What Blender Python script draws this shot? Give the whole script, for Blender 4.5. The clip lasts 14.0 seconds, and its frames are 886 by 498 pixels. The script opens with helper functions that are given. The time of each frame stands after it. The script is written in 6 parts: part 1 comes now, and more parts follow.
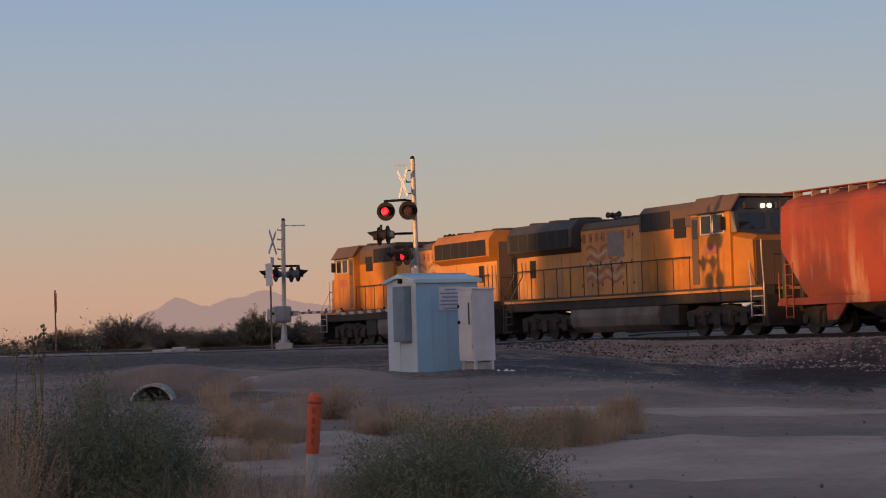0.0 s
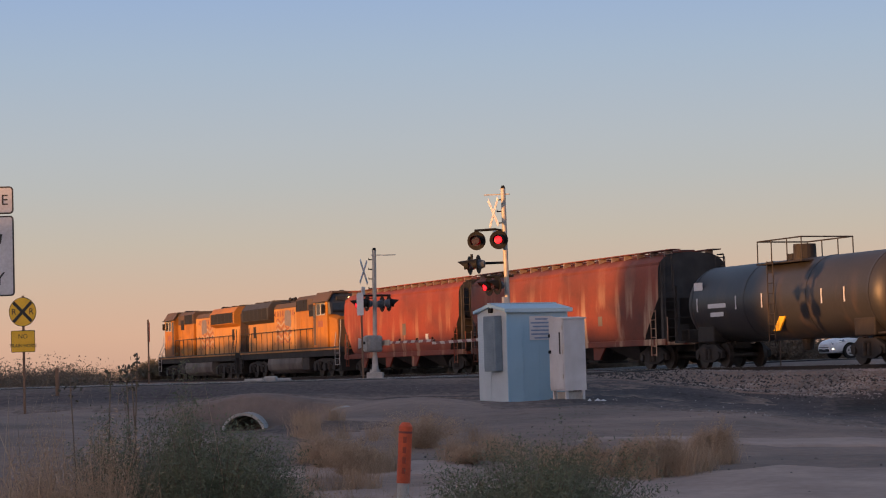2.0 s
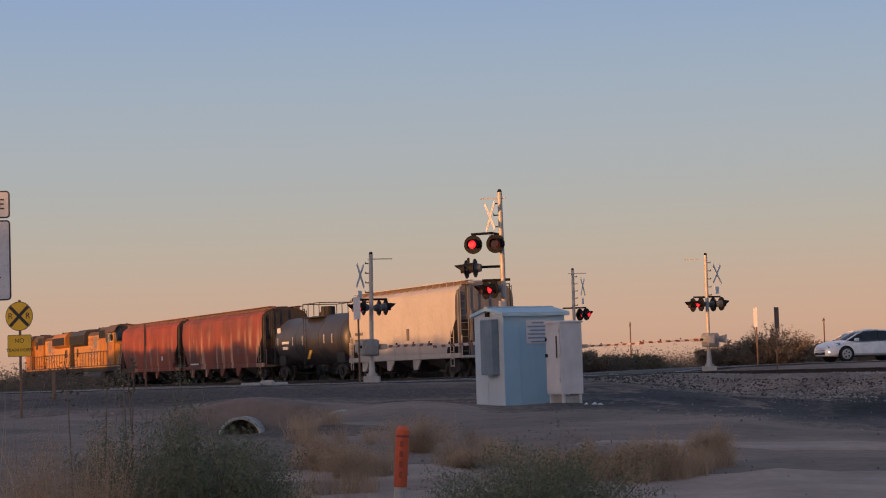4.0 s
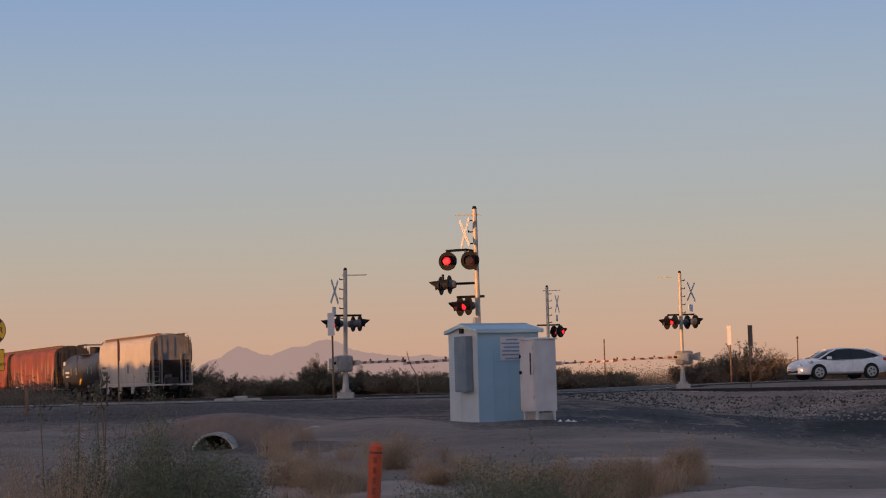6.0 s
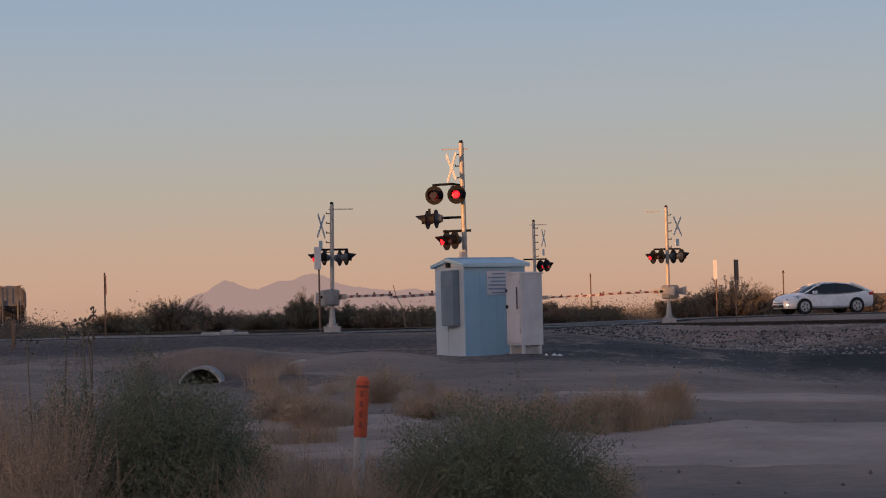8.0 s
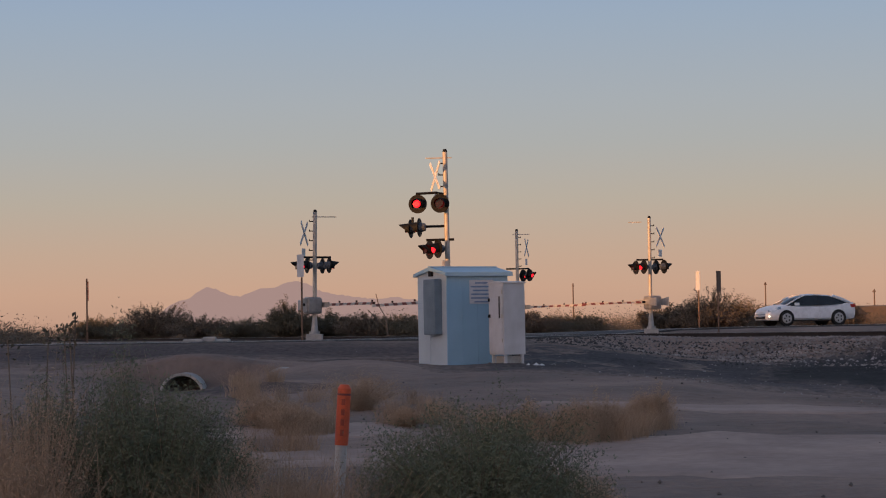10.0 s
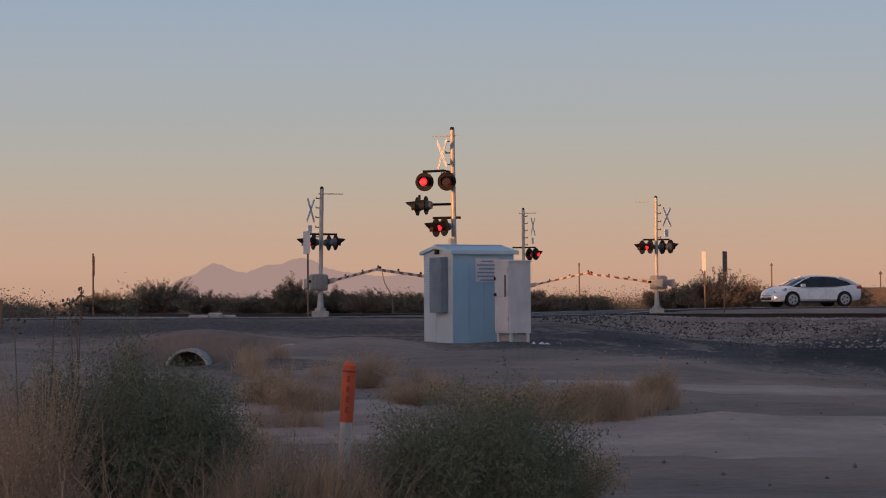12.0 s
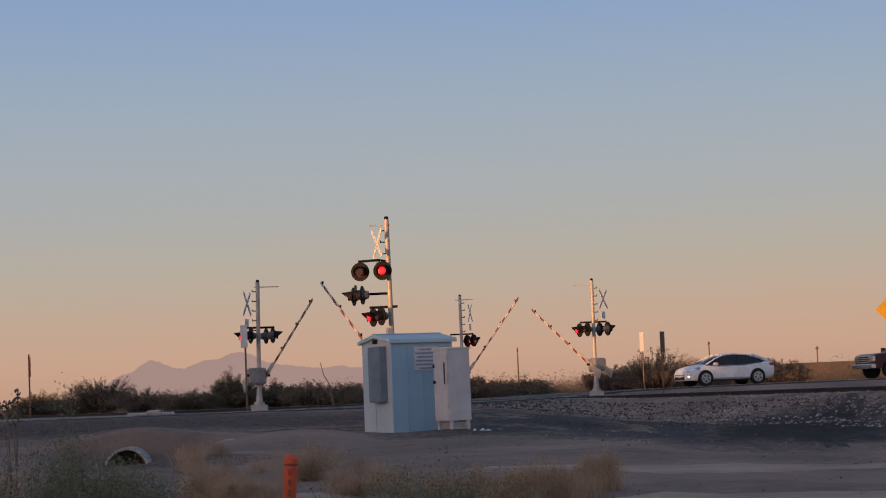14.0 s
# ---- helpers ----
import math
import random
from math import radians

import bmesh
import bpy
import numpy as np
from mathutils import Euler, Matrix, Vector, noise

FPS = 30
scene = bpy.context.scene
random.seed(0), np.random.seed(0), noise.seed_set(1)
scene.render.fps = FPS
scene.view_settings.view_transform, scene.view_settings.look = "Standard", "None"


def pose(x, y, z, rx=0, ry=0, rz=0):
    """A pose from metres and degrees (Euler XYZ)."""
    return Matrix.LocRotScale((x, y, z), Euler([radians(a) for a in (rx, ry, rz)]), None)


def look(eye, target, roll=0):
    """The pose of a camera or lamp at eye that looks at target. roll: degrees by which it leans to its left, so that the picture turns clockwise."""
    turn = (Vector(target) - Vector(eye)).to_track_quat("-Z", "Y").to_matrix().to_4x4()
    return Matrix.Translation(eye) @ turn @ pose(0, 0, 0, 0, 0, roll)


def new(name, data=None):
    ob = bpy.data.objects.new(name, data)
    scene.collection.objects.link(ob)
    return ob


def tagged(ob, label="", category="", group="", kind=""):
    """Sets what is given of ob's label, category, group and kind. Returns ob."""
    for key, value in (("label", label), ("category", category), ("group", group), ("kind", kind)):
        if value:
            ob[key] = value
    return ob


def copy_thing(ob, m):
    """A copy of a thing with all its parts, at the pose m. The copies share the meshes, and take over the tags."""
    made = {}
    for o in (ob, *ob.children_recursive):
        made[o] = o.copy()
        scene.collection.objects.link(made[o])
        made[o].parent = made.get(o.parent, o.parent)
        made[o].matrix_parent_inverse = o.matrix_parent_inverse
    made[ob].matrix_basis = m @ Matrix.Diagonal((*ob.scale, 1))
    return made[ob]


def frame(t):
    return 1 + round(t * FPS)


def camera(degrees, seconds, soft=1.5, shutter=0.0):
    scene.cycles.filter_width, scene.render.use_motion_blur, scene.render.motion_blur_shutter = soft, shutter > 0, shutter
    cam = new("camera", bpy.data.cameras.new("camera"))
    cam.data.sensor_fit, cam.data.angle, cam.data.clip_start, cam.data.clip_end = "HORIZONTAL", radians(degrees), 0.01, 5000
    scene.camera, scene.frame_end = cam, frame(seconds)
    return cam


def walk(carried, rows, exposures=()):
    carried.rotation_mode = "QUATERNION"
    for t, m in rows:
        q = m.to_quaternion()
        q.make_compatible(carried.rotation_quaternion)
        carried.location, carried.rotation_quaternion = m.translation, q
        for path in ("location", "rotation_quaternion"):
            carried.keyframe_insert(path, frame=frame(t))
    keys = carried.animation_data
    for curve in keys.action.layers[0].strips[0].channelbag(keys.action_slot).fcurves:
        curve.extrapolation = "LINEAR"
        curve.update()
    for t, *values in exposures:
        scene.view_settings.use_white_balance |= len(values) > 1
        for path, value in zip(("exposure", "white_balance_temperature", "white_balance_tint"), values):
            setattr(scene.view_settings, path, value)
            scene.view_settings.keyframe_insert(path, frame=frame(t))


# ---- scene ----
cam = camera(24.2453, 14.0, soft=1.1)
EYE = (0.0, 0.0, 1.65)


def aim(yaw, pitch, roll):
    return pose(*EYE, 0, 0, yaw) @ pose(0, 0, 0, 90 + pitch) @ pose(0, 0, 0, 0, 0, roll)


walk(cam, [(t, aim(*a)) for t, *a in (
    (0, -0.547, 2.424, -1.697),
    (0.5, 1.507, 1.693, -2.063),
    (1, 1.838, 2.592, -2.321),
    (1.5, 1.907, 3.144, -1.622),
    (2, 1.949, 3.314, -1.627),
    (2.5, 2.040, 3.473, -1.203),
    (3, 2.087, 3.345, -1.183),
    (3.5, 1.889, 2.946, -1.667),
    (3.7, 1.882, 3.164, -1.770),
    (5.8, 1.424, 3.839, -0.618),
    (6, 1.133, 3.856, -1.448),
    (6.5, -0.098, 3.526, -0.298),
    (7, -0.155, 2.999, -1.160),
    (7.5, 0.447, 2.028, -0.935),
    (8, 0.806, 2.019, -1.411),
    (8.2, 0.909, 2.037, -1.478),
    (10.5, 0.230, 2.342, -0.872),
    (11, 0.351, 2.469, -1.038),
    (11.5, 0.333, 2.591, -0.242),
    (12, 0.510, 1.645, -0.414),
    (12.5, 1.061, 2.206, -1.533),
    (13, 1.208, 1.714, -2.205),
    (13.3, 1.060, 1.429, -1.299),
    (13.5, -0.955, 3.254, 0.955),
    (14, -1.316, 4.056, -2.357),
)], exposures=((0, 0.02), (0.3, 0.18), (0.5, 0.22), (2.0, 0.24), (2.5, 0.12), (3.0, 0.02), (3.5, 0.05), (6.0, 0.03), (14.0, 0.0)))

# ---- world and light ----
SUN_AZ, SUN_EL = radians(-132.5), radians(3.0)      # azimuth from +Y towards +X
SUN_DIR = Vector((math.sin(SUN_AZ) * math.cos(SUN_EL), math.cos(SUN_AZ) * math.cos(SUN_EL), math.sin(SUN_EL)))
world = bpy.data.worlds.new("dusk_sky")
scene.world = world
world.use_nodes = True
wn, wl = world.node_tree.nodes, world.node_tree.links
wn.clear()
sky = wn.new("ShaderNodeTexSky")
sky.sky_type, sky.sun_disc = "NISHITA", False
sky.sun_elevation, sky.sun_rotation = SUN_EL, SUN_AZ
sky.altitude, sky.air_density, sky.dust_density, sky.ozone_density = 300, 1.0, 1.0, 1.0
bg = wn.new("ShaderNodeBackground")
bg.inputs["Strength"].default_value = 1.0
wo = wn.new("ShaderNodeOutputWorld")
# dusk colours by height over the horizon, with a tenth of the physical sky in them
coord, split, ramp = wn.new("ShaderNodeTexCoord"), wn.new("ShaderNodeSeparateXYZ"), wn.new("ShaderNodeValToRGB")
wl.new(coord.outputs["Generated"], split.inputs[0])
wl.new(split.outputs["Z"], ramp.inputs[0])


def linear(r, g, b):
    return tuple(((c / 255 + 0.055) / 1.055) ** 2.4 for c in (r, g, b)) + (1.0,)


stops = ((0.0, (194, 154, 133)), (0.02, (202, 164, 141)), (0.038, (196, 168, 148)), (0.063, (184, 173, 160)), (0.09, (173, 174, 173)), (0.11, (168, 174, 180)),
         (0.15, (155, 171, 190)), (0.19, (140, 163, 198)), (0.45, (126, 146, 178)), (1.0, (104, 118, 142)))
while len(ramp.color_ramp.elements) < len(stops):
    ramp.color_ramp.elements.new(0.5)
for e, (at, c) in zip(ramp.color_ramp.elements, stops):
    e.position, e.color = at, linear(*c)
weak = wn.new("ShaderNodeVectorMath")
weak.operation, weak.inputs["Scale"].default_value = "SCALE", 0.15
wl.new(sky.outputs[0], weak.inputs[0])
both = wn.new("ShaderNodeMixRGB")
both.inputs[0].default_value = 0.96
wl.new(weak.outputs[0], both.inputs[1])
wl.new(ramp.outputs[0], both.inputs[2])
# the brighter, warm part of the sky round the low sun
glow_dot, glow_pow, glow_col, total = wn.new("ShaderNodeVectorMath"), wn.new("ShaderNodeMath"), wn.new("ShaderNodeVectorMath"), wn.new("ShaderNodeVectorMath")
glow_dot.operation, glow_pow.operation, glow_col.operation, total.operation = "DOT_PRODUCT", "POWER", "SCALE", "ADD"
glow_dot.inputs[1].default_value = SUN_DIR
glow_pow.inputs[1].default_value, glow_pow.use_clamp = 8.0, True
clip = wn.new("ShaderNodeMath")
clip.operation, clip.inputs[1].default_value = "MAXIMUM", 0.0
glow_col.inputs[0].default_value = (2.0, 1.15, 0.7)
wl.new(coord.outputs["Generated"], glow_dot.inputs[0])
wl.new(glow_dot.outputs["Value"], clip.inputs[0])
wl.new(clip.outputs[0], glow_pow.inputs[0])
wl.new(glow_pow.outputs[0], glow_col.inputs["Scale"])
wl.new(both.outputs[0], total.inputs[0])
wl.new(glow_col.outputs[0], total.inputs[1])
wl.new(total.outputs[0], bg.inputs[0])
wl.new(bg.outputs[0], wo.inputs[0])

sun = new("sun", bpy.data.lights.new("sun", "SUN"))
sun.data.energy, sun.data.angle, sun.data.color = 5.0, radians(0.6), (1.0, 0.44, 0.14)
sun.matrix_world = look(SUN_DIR * 100, (0, 0, 0))
scene.view_settings.exposure = 0.0

# ---- materials ----


def nodes_of(name):
    m = bpy.data.materials.new(name)
    m.use_nodes = True
    return m, m.node_tree.nodes, m.node_tree.links, m.node_tree.nodes["Principled BSDF"]


def mat(name, a, b=None, rough=0.6, metal=0.0, scale=3.0, fine=40.0, stretch=(1, 1, 1), bump=0.15, random_amount=0.0,
        edge=(0.35, 0.65), dist=0.01, spec=0.5):
    """Two-scale surface: broad patches between colours a and b, fine grain over them, and a little relief."""
    m, n, l, p = nodes_of(name)
    b = b or tuple(c * 0.75 for c in a)
    tc, mp = n.new("ShaderNodeTexCoord"), n.new("ShaderNodeMapping")
    mp.inputs["Scale"].default_value = stretch
    l.new(tc.outputs["Object"], mp.inputs[0])
    broad, grain = n.new("ShaderNodeTexNoise"), n.new("ShaderNodeTexNoise")
    broad.inputs["Scale"].default_value, broad.inputs["Detail"].default_value = scale, 6
    grain.inputs["Scale"].default_value, grain.inputs["Detail"].default_value = fine, 4
    l.new(mp.outputs[0], broad.inputs[0])
    l.new(tc.outputs["Object"], grain.inputs[0])
    ramp = n.new("ShaderNodeValToRGB")
    ramp.color_ramp.elements[0].position, ramp.color_ramp.elements[1].position = edge
    ramp.color_ramp.elements[0].color, ramp.color_ramp.elements[1].color = (*a, 1), (*b, 1)
    l.new(broad.outputs[0], ramp.inputs[0])
    hsv = n.new("ShaderNodeHueSaturation")
    add = n.new("ShaderNodeMath")
    add.operation, add.inputs[1].default_value, add.inputs[2].default_value = "MULTIPLY_ADD", 0.5, 0.75
    l.new(grain.outputs[0], add.inputs[0])
    last = add
    if random_amount:
        info = n.new("ShaderNodeNewGeometry") if random_amount < 0 else n.new("ShaderNodeObjectInfo")
        vary = n.new("ShaderNodeMath")
        vary.operation, vary.inputs[1].default_value = "MULTIPLY_ADD", abs(random_amount)
        l.new(info.outputs["Random Per Island" if random_amount < 0 else "Random"], vary.inputs[0])
        l.new(add.outputs[0], vary.inputs[2])
        last = vary
    l.new(last.outputs[0], hsv.inputs["Value"])
    l.new(ramp.outputs[0], hsv.inputs["Color"])
    l.new(hsv.outputs[0], p.inputs["Base Color"])
    p.inputs["Roughness"].default_value, p.inputs["Metallic"].default_value = rough, metal
    p.inputs["Specular IOR Level"].default_value = spec
    if bump:
        bp = n.new("ShaderNodeBump")
        bp.inputs["Strength"].default_value, bp.inputs["Distance"].default_value = bump, dist
        l.new(grain.outputs[0], bp.inputs["Height"])
        l.new(bp.outputs[0], p.inputs["Normal"])
    return m


def glow(name, colour, strength):
    m, n, l, p = nodes_of(name)
    p.inputs["Base Color"].default_value = (*colour, 1)
    p.inputs["Emission Color"].default_value = (*colour, 1)
    p.inputs["Emission Strength"].default_value = strength
    return m


def streaked(name, base, streak, deep, amount=0.55, rough=0.65):
    """Paint with vertical runs of stain, broad fading and fine speckle, for freight cars."""
    m, n, l, p = nodes_of(name)
    tc = n.new("ShaderNodeTexCoord")
    runs_map, wide_map = n.new("ShaderNodeMapping"), n.new("ShaderNodeMapping")
    runs_map.inputs["Scale"].default_value = (0.9, 0.9, 0.16)
    wide_map.inputs["Scale"].default_value = (0.22, 0.22, 0.35)
    runs, wide, speck = (n.new("ShaderNodeTexNoise") for _ in range(3))
    runs.inputs["Scale"].default_value, runs.inputs["Detail"].default_value = 1.6, 7
    wide.inputs["Scale"].default_value, wide.inputs["Detail"].default_value = 1.5, 5
    speck.inputs["Scale"].default_value, speck.inputs["Detail"].default_value = 9, 8
    for mp, tex in ((runs_map, runs), (wide_map, wide)):
        l.new(tc.outputs["Object"], mp.inputs[0])
        l.new(mp.outputs[0], tex.inputs[0])
    l.new(tc.outputs["Object"], speck.inputs[0])
    r1, r2 = n.new("ShaderNodeValToRGB"), n.new("ShaderNodeValToRGB")
    r1.color_ramp.elements[0].position, r1.color_ramp.elements[1].position = 0.52, 0.64
    r1.color_ramp.elements[1].color = (amount, amount, amount, 1)
    r2.color_ramp.elements[0].position, r2.color_ramp.elements[1].position = 0.38, 0.66
    l.new(runs.outputs[0], r1.inputs[0])
    l.new(wide.outputs[0], r2.inputs[0])
    m1, m2, hs = n.new("ShaderNodeMixRGB"), n.new("ShaderNodeMixRGB"), n.new("ShaderNodeHueSaturation")
    m1.inputs[1].default_value, m1.inputs[2].default_value = (*base, 1), (*deep, 1)
    m2.inputs[2].default_value = (*streak, 1)
    l.new(r2.outputs[0], m1.inputs[0])
    l.new(m1.outputs[0], m2.inputs[1])
    sep, fade, weigh = n.new("ShaderNodeSeparateXYZ"), n.new("ShaderNodeMapRange"), n.new("ShaderNodeMath")
    l.new(tc.outputs["Object"], sep.inputs[0])
    l.new(sep.outputs["Z"], fade.inputs[0])
    for k, val in zip((1, 2, 3, 4), (1.6, 3.6, 1.0, 0.12)):
        fade.inputs[k].default_value = val
    weigh.operation = "MULTIPLY"
    l.new(r1.outputs[0], weigh.inputs[0])
    l.new(fade.outputs[0], weigh.inputs[1])
    l.new(weigh.outputs[0], m2.inputs[0])
    ma = n.new("ShaderNodeMath")
    ma.operation, ma.inputs[1].default_value, ma.inputs[2].default_value = "MULTIPLY_ADD", 0.35, 0.83
    l.new(speck.outputs[0], ma.inputs[0])
    l.new(ma.outputs[0], hs.inputs["Value"])
    l.new(m2.outputs[0], hs.inputs["Color"])
    l.new(hs.outputs[0], p.inputs["Base Color"])
    p.inputs["Roughness"].default_value = rough
    bp = n.new("ShaderNodeBump")
    bp.inputs["Strength"].default_value, bp.inputs["Distance"].default_value = 0.25, 0.02
    l.new(speck.outputs[0], bp.inputs["Height"])
    l.new(bp.outputs[0], p.inputs["Normal"])
    return m


M = {
    "soil": mat("sandy_soil", (0.275, 0.20, 0.162), (0.155, 0.116, 0.097), 0.95, scale=0.3, fine=3.5, bump=0.9, dist=0.12),
    "asphalt": mat("old_asphalt", (0.085, 0.083, 0.085), (0.055, 0.055, 0.058), 0.9, scale=0.4, fine=30, bump=0.3),
    "white_line": mat("road_paint", (0.7, 0.69, 0.66), (0.4, 0.4, 0.39), 0.8, scale=3),
    "ballast": mat("grey_ballast", (0.30, 0.27, 0.255), (0.15, 0.135, 0.13), 0.95, scale=0.5, fine=12, bump=0.8, dist=0.05, random_amount=-0.45),
    "dark_ballast": mat("oily_ballast", (0.06, 0.057, 0.056), (0.03, 0.03, 0.03), 0.9, scale=1, fine=12, bump=0.8, dist=0.05, random_amount=-0.5),
    "rail_steel": mat("rail_steel", (0.035, 0.027, 0.024), (0.02, 0.016, 0.015), 0.85, 0.0, scale=4),
    "rail_top": mat("worn_rail_top", (0.5, 0.49, 0.48), None, 0.3, 1.0, scale=4),
    "tie": mat("timber_tie", (0.06, 0.05, 0.044), (0.035, 0.03, 0.027), 0.95, scale=4, random_amount=0.3),
    "concrete": mat("weathered_concrete", (0.46, 0.44, 0.42), (0.33, 0.32, 0.3), 0.9, scale=2.5, fine=25, bump=0.4),
    "yellow": streaked("yellow_locomotive_paint", (0.44, 0.172, 0.014), (0.12, 0.066, 0.03), (0.19, 0.082, 0.02), 0.85, 0.6),
    "loco_grey": mat("grey_locomotive_paint", (0.05, 0.049, 0.05), (0.028, 0.027, 0.027), 0.65, scale=1.2),
    "black": mat("grimy_black_steel", (0.022, 0.02, 0.02), (0.04, 0.034, 0.03), 0.75, 0.2, scale=2.5),
    "grille": mat("dark_grille", (0.010, 0.010, 0.011), None, 0.7, scale=8),
    "tank_grey": mat("dusty_fuel_tank", (0.15, 0.135, 0.125), (0.08, 0.07, 0.065), 0.7, scale=1.0),
    "rust_red": streaked("rust_red_hopper_paint", (0.255, 0.046, 0.018), (0.40, 0.23, 0.14), (0.12, 0.029, 0.017), 0.75),
    "rust_brown": streaked("rust_brown_hopper_paint", (0.21, 0.046, 0.022), (0.46, 0.33, 0.23), (0.085, 0.029, 0.020), 0.9),
    "grey_hopper": streaked("pale_grey_hopper_paint", (0.44, 0.41, 0.38), (0.27, 0.23, 0.20), (0.38, 0.35, 0.33), 0.4),
    "tank_black": streaked("dark_tank_paint", (0.036, 0.036, 0.040), (0.11, 0.075, 0.06), (0.026, 0.027, 0.030), 0.4, 0.45),
    "white": mat("white_paint", (0.78, 0.78, 0.77), (0.66, 0.66, 0.65), 0.5, scale=4),
    "red_paint": mat("red_paint", (0.5, 0.03, 0.025), (0.38, 0.03, 0.025), 0.55, scale=4),
    "blue_paint": mat("blue_paint", (0.12, 0.16, 0.33), None, 0.55, scale=4),
    "glass": mat("dark_window_glass", (0.012, 0.014, 0.017), (0.018, 0.02, 0.024), 0.06, 0.0, scale=2, bump=0),
    "wheel": mat("train_wheel_steel", (0.035, 0.03, 0.028), (0.06, 0.047, 0.04), 0.5, 0.5, scale=4),
    "hut": mat("pale_blue_hut_metal", (0.31, 0.50, 0.65), (0.275, 0.455, 0.60), 0.45, 0.0, scale=1.5, fine=60, bump=0.06),
    "cabinet": mat("pale_grey_cabinet_paint", (0.62, 0.62, 0.64), (0.52, 0.52, 0.53), 0.5, scale=2.5, fine=60, bump=0.06),
    "galv": mat("galvanised_steel", (0.53, 0.48, 0.42), (0.42, 0.38, 0.335), 0.5, 0.1, scale=5),
    "alum": mat("aluminium_paint", (0.44, 0.43, 0.42), (0.34, 0.33, 0.32), 0.5, 0.2, scale=5),
    "matt_black": mat("matt_black_paint", (0.009, 0.009, 0.0095), (0.015, 0.015, 0.0155), 0.6, scale=6, spec=0.15),
    "lamp_back": mat("lamp_background_back", (0.10, 0.11, 0.13), (0.06, 0.065, 0.075), 0.5, scale=6),
    "lens_dark": mat("unlit_red_lens", (0.035, 0.006, 0.006), (0.022, 0.005, 0.005), 0.15, scale=9),
    "lens_lit": glow("lit_red_lens", (1.0, 0.012, 0.025), 1.5),
    "stripe_red": mat("red_reflective_stripe", (0.19, 0.045, 0.04), None, 0.5, scale=6),
    "orange": mat("orange_plastic", (0.62, 0.10, 0.035), (0.50, 0.085, 0.035), 0.6, scale=6),
    "sign_yellow": mat("yellow_sign_sheet", (0.85, 0.50, 0.02), (0.78, 0.45, 0.02), 0.45, scale=5),
    "sign_white": mat("white_sign_sheet", (0.60, 0.61, 0.64), (0.54, 0.55, 0.58), 0.45, scale=5),
    "ink": mat("black_ink", (0.02, 0.02, 0.022), None, 0.6, scale=6),
    "post_wood": mat("weathered_timber", (0.24, 0.15, 0.10), (0.14, 0.09, 0.065), 0.9, scale=3, stretch=(4, 4, 0.5)),
    "pole_wood": mat("utility_pole_timber", (0.17, 0.12, 0.09), (0.11, 0.08, 0.065), 0.9, scale=3, stretch=(4, 4, 0.5)),
    "leaf": mat("dusty_green_leaf", (0.118, 0.14, 0.086), (0.145, 0.158, 0.10), 0.8, scale=2, random_amount=-0.25, bump=0),
    "leaf_far": mat("desert_scrub_leaf", (0.105, 0.088, 0.066), (0.13, 0.10, 0.072), 0.85, scale=0.12, random_amount=-0.2, bump=0),
    "leaf_dark": mat("dark_scrub_leaf", (0.085, 0.080, 0.055), (0.105, 0.092, 0.062), 0.85, scale=0.3, random_amount=-0.2, bump=0),
    "twig": mat("dry_twig", (0.20, 0.15, 0.11), (0.13, 0.10, 0.08), 0.9, scale=5, bump=0),
    "straw": mat("dry_grass", (0.38, 0.28, 0.195), (0.27, 0.195, 0.135), 0.9, scale=0.8, random_amount=-0.4, bump=0),
    "car_white": mat("white_car_paint", (0.82, 0.84, 0.88), (0.80, 0.82, 0.86), 0.3, 0.0, scale=1, fine=5, bump=0),
    "tyre": mat("tyre_rubber", (0.02, 0.02, 0.021), None, 0.85, scale=9),
    "rim": mat("alloy_rim", (0.5, 0.5, 0.52), None, 0.35, 0.8, scale=9),
    "chrome": mat("chrome", (0.75, 0.75, 0.77), None, 0.15, 1.0, scale=9, bump=0),
    "headlight": glow("headlight_glow", (1.0, 0.85, 0.6), 3.0),
    "truck_paint": mat("dark_red_truck_paint", (0.06, 0.018, 0.018), None, 0.3, scale=2, bump=0),
    "lamp_white": glow("train_marker_light", (1.0, 0.7, 0.35), 4.0),
}

# ---- builders ----


def part(name, bm, material, parent=None, label="", m=None, smooth=False):
    me = bpy.data.meshes.new(name)
    bm.normal_update()
    bm.to_mesh(me)
    bm.free()
    me.materials.append(M[material] if isinstance(material, str) else material)
    if smooth:
        for poly in me.polygons:
            poly.use_smooth = True
        me.set_sharp_from_angle(angle=radians(38))
    ob = new(name, me)
    if parent:
        ob.parent = parent
    if m is not None:
        ob.matrix_basis = m
    if label:
        ob["label"] = label
    return ob


def thing(name, m, label, category, group="", kind=""):
    ob = new(name)
    ob.empty_display_size = 0.2
    ob.matrix_basis = m
    return tagged(ob, label, category, group, kind)


def box(x0, x1, y0, y1, z0, z1, bevel=0.0, bm=None):
    bm = bm or bmesh.new()
    r = bmesh.ops.create_cube(bm, size=1.0)
    for v in r["verts"]:
        v.co = Vector(((x0 + x1) / 2 + v.co.x * (x1 - x0), (y0 + y1) / 2 + v.co.y * (y1 - y0), (z0 + z1) / 2 + v.co.z * (z1 - z0)))
    if bevel:
        edges = list({e for v in r["verts"] for e in v.link_edges})
        bmesh.ops.bevel(bm, geom=edges, offset=bevel, segments=2, affect="EDGES", profile=0.5)
    return bm


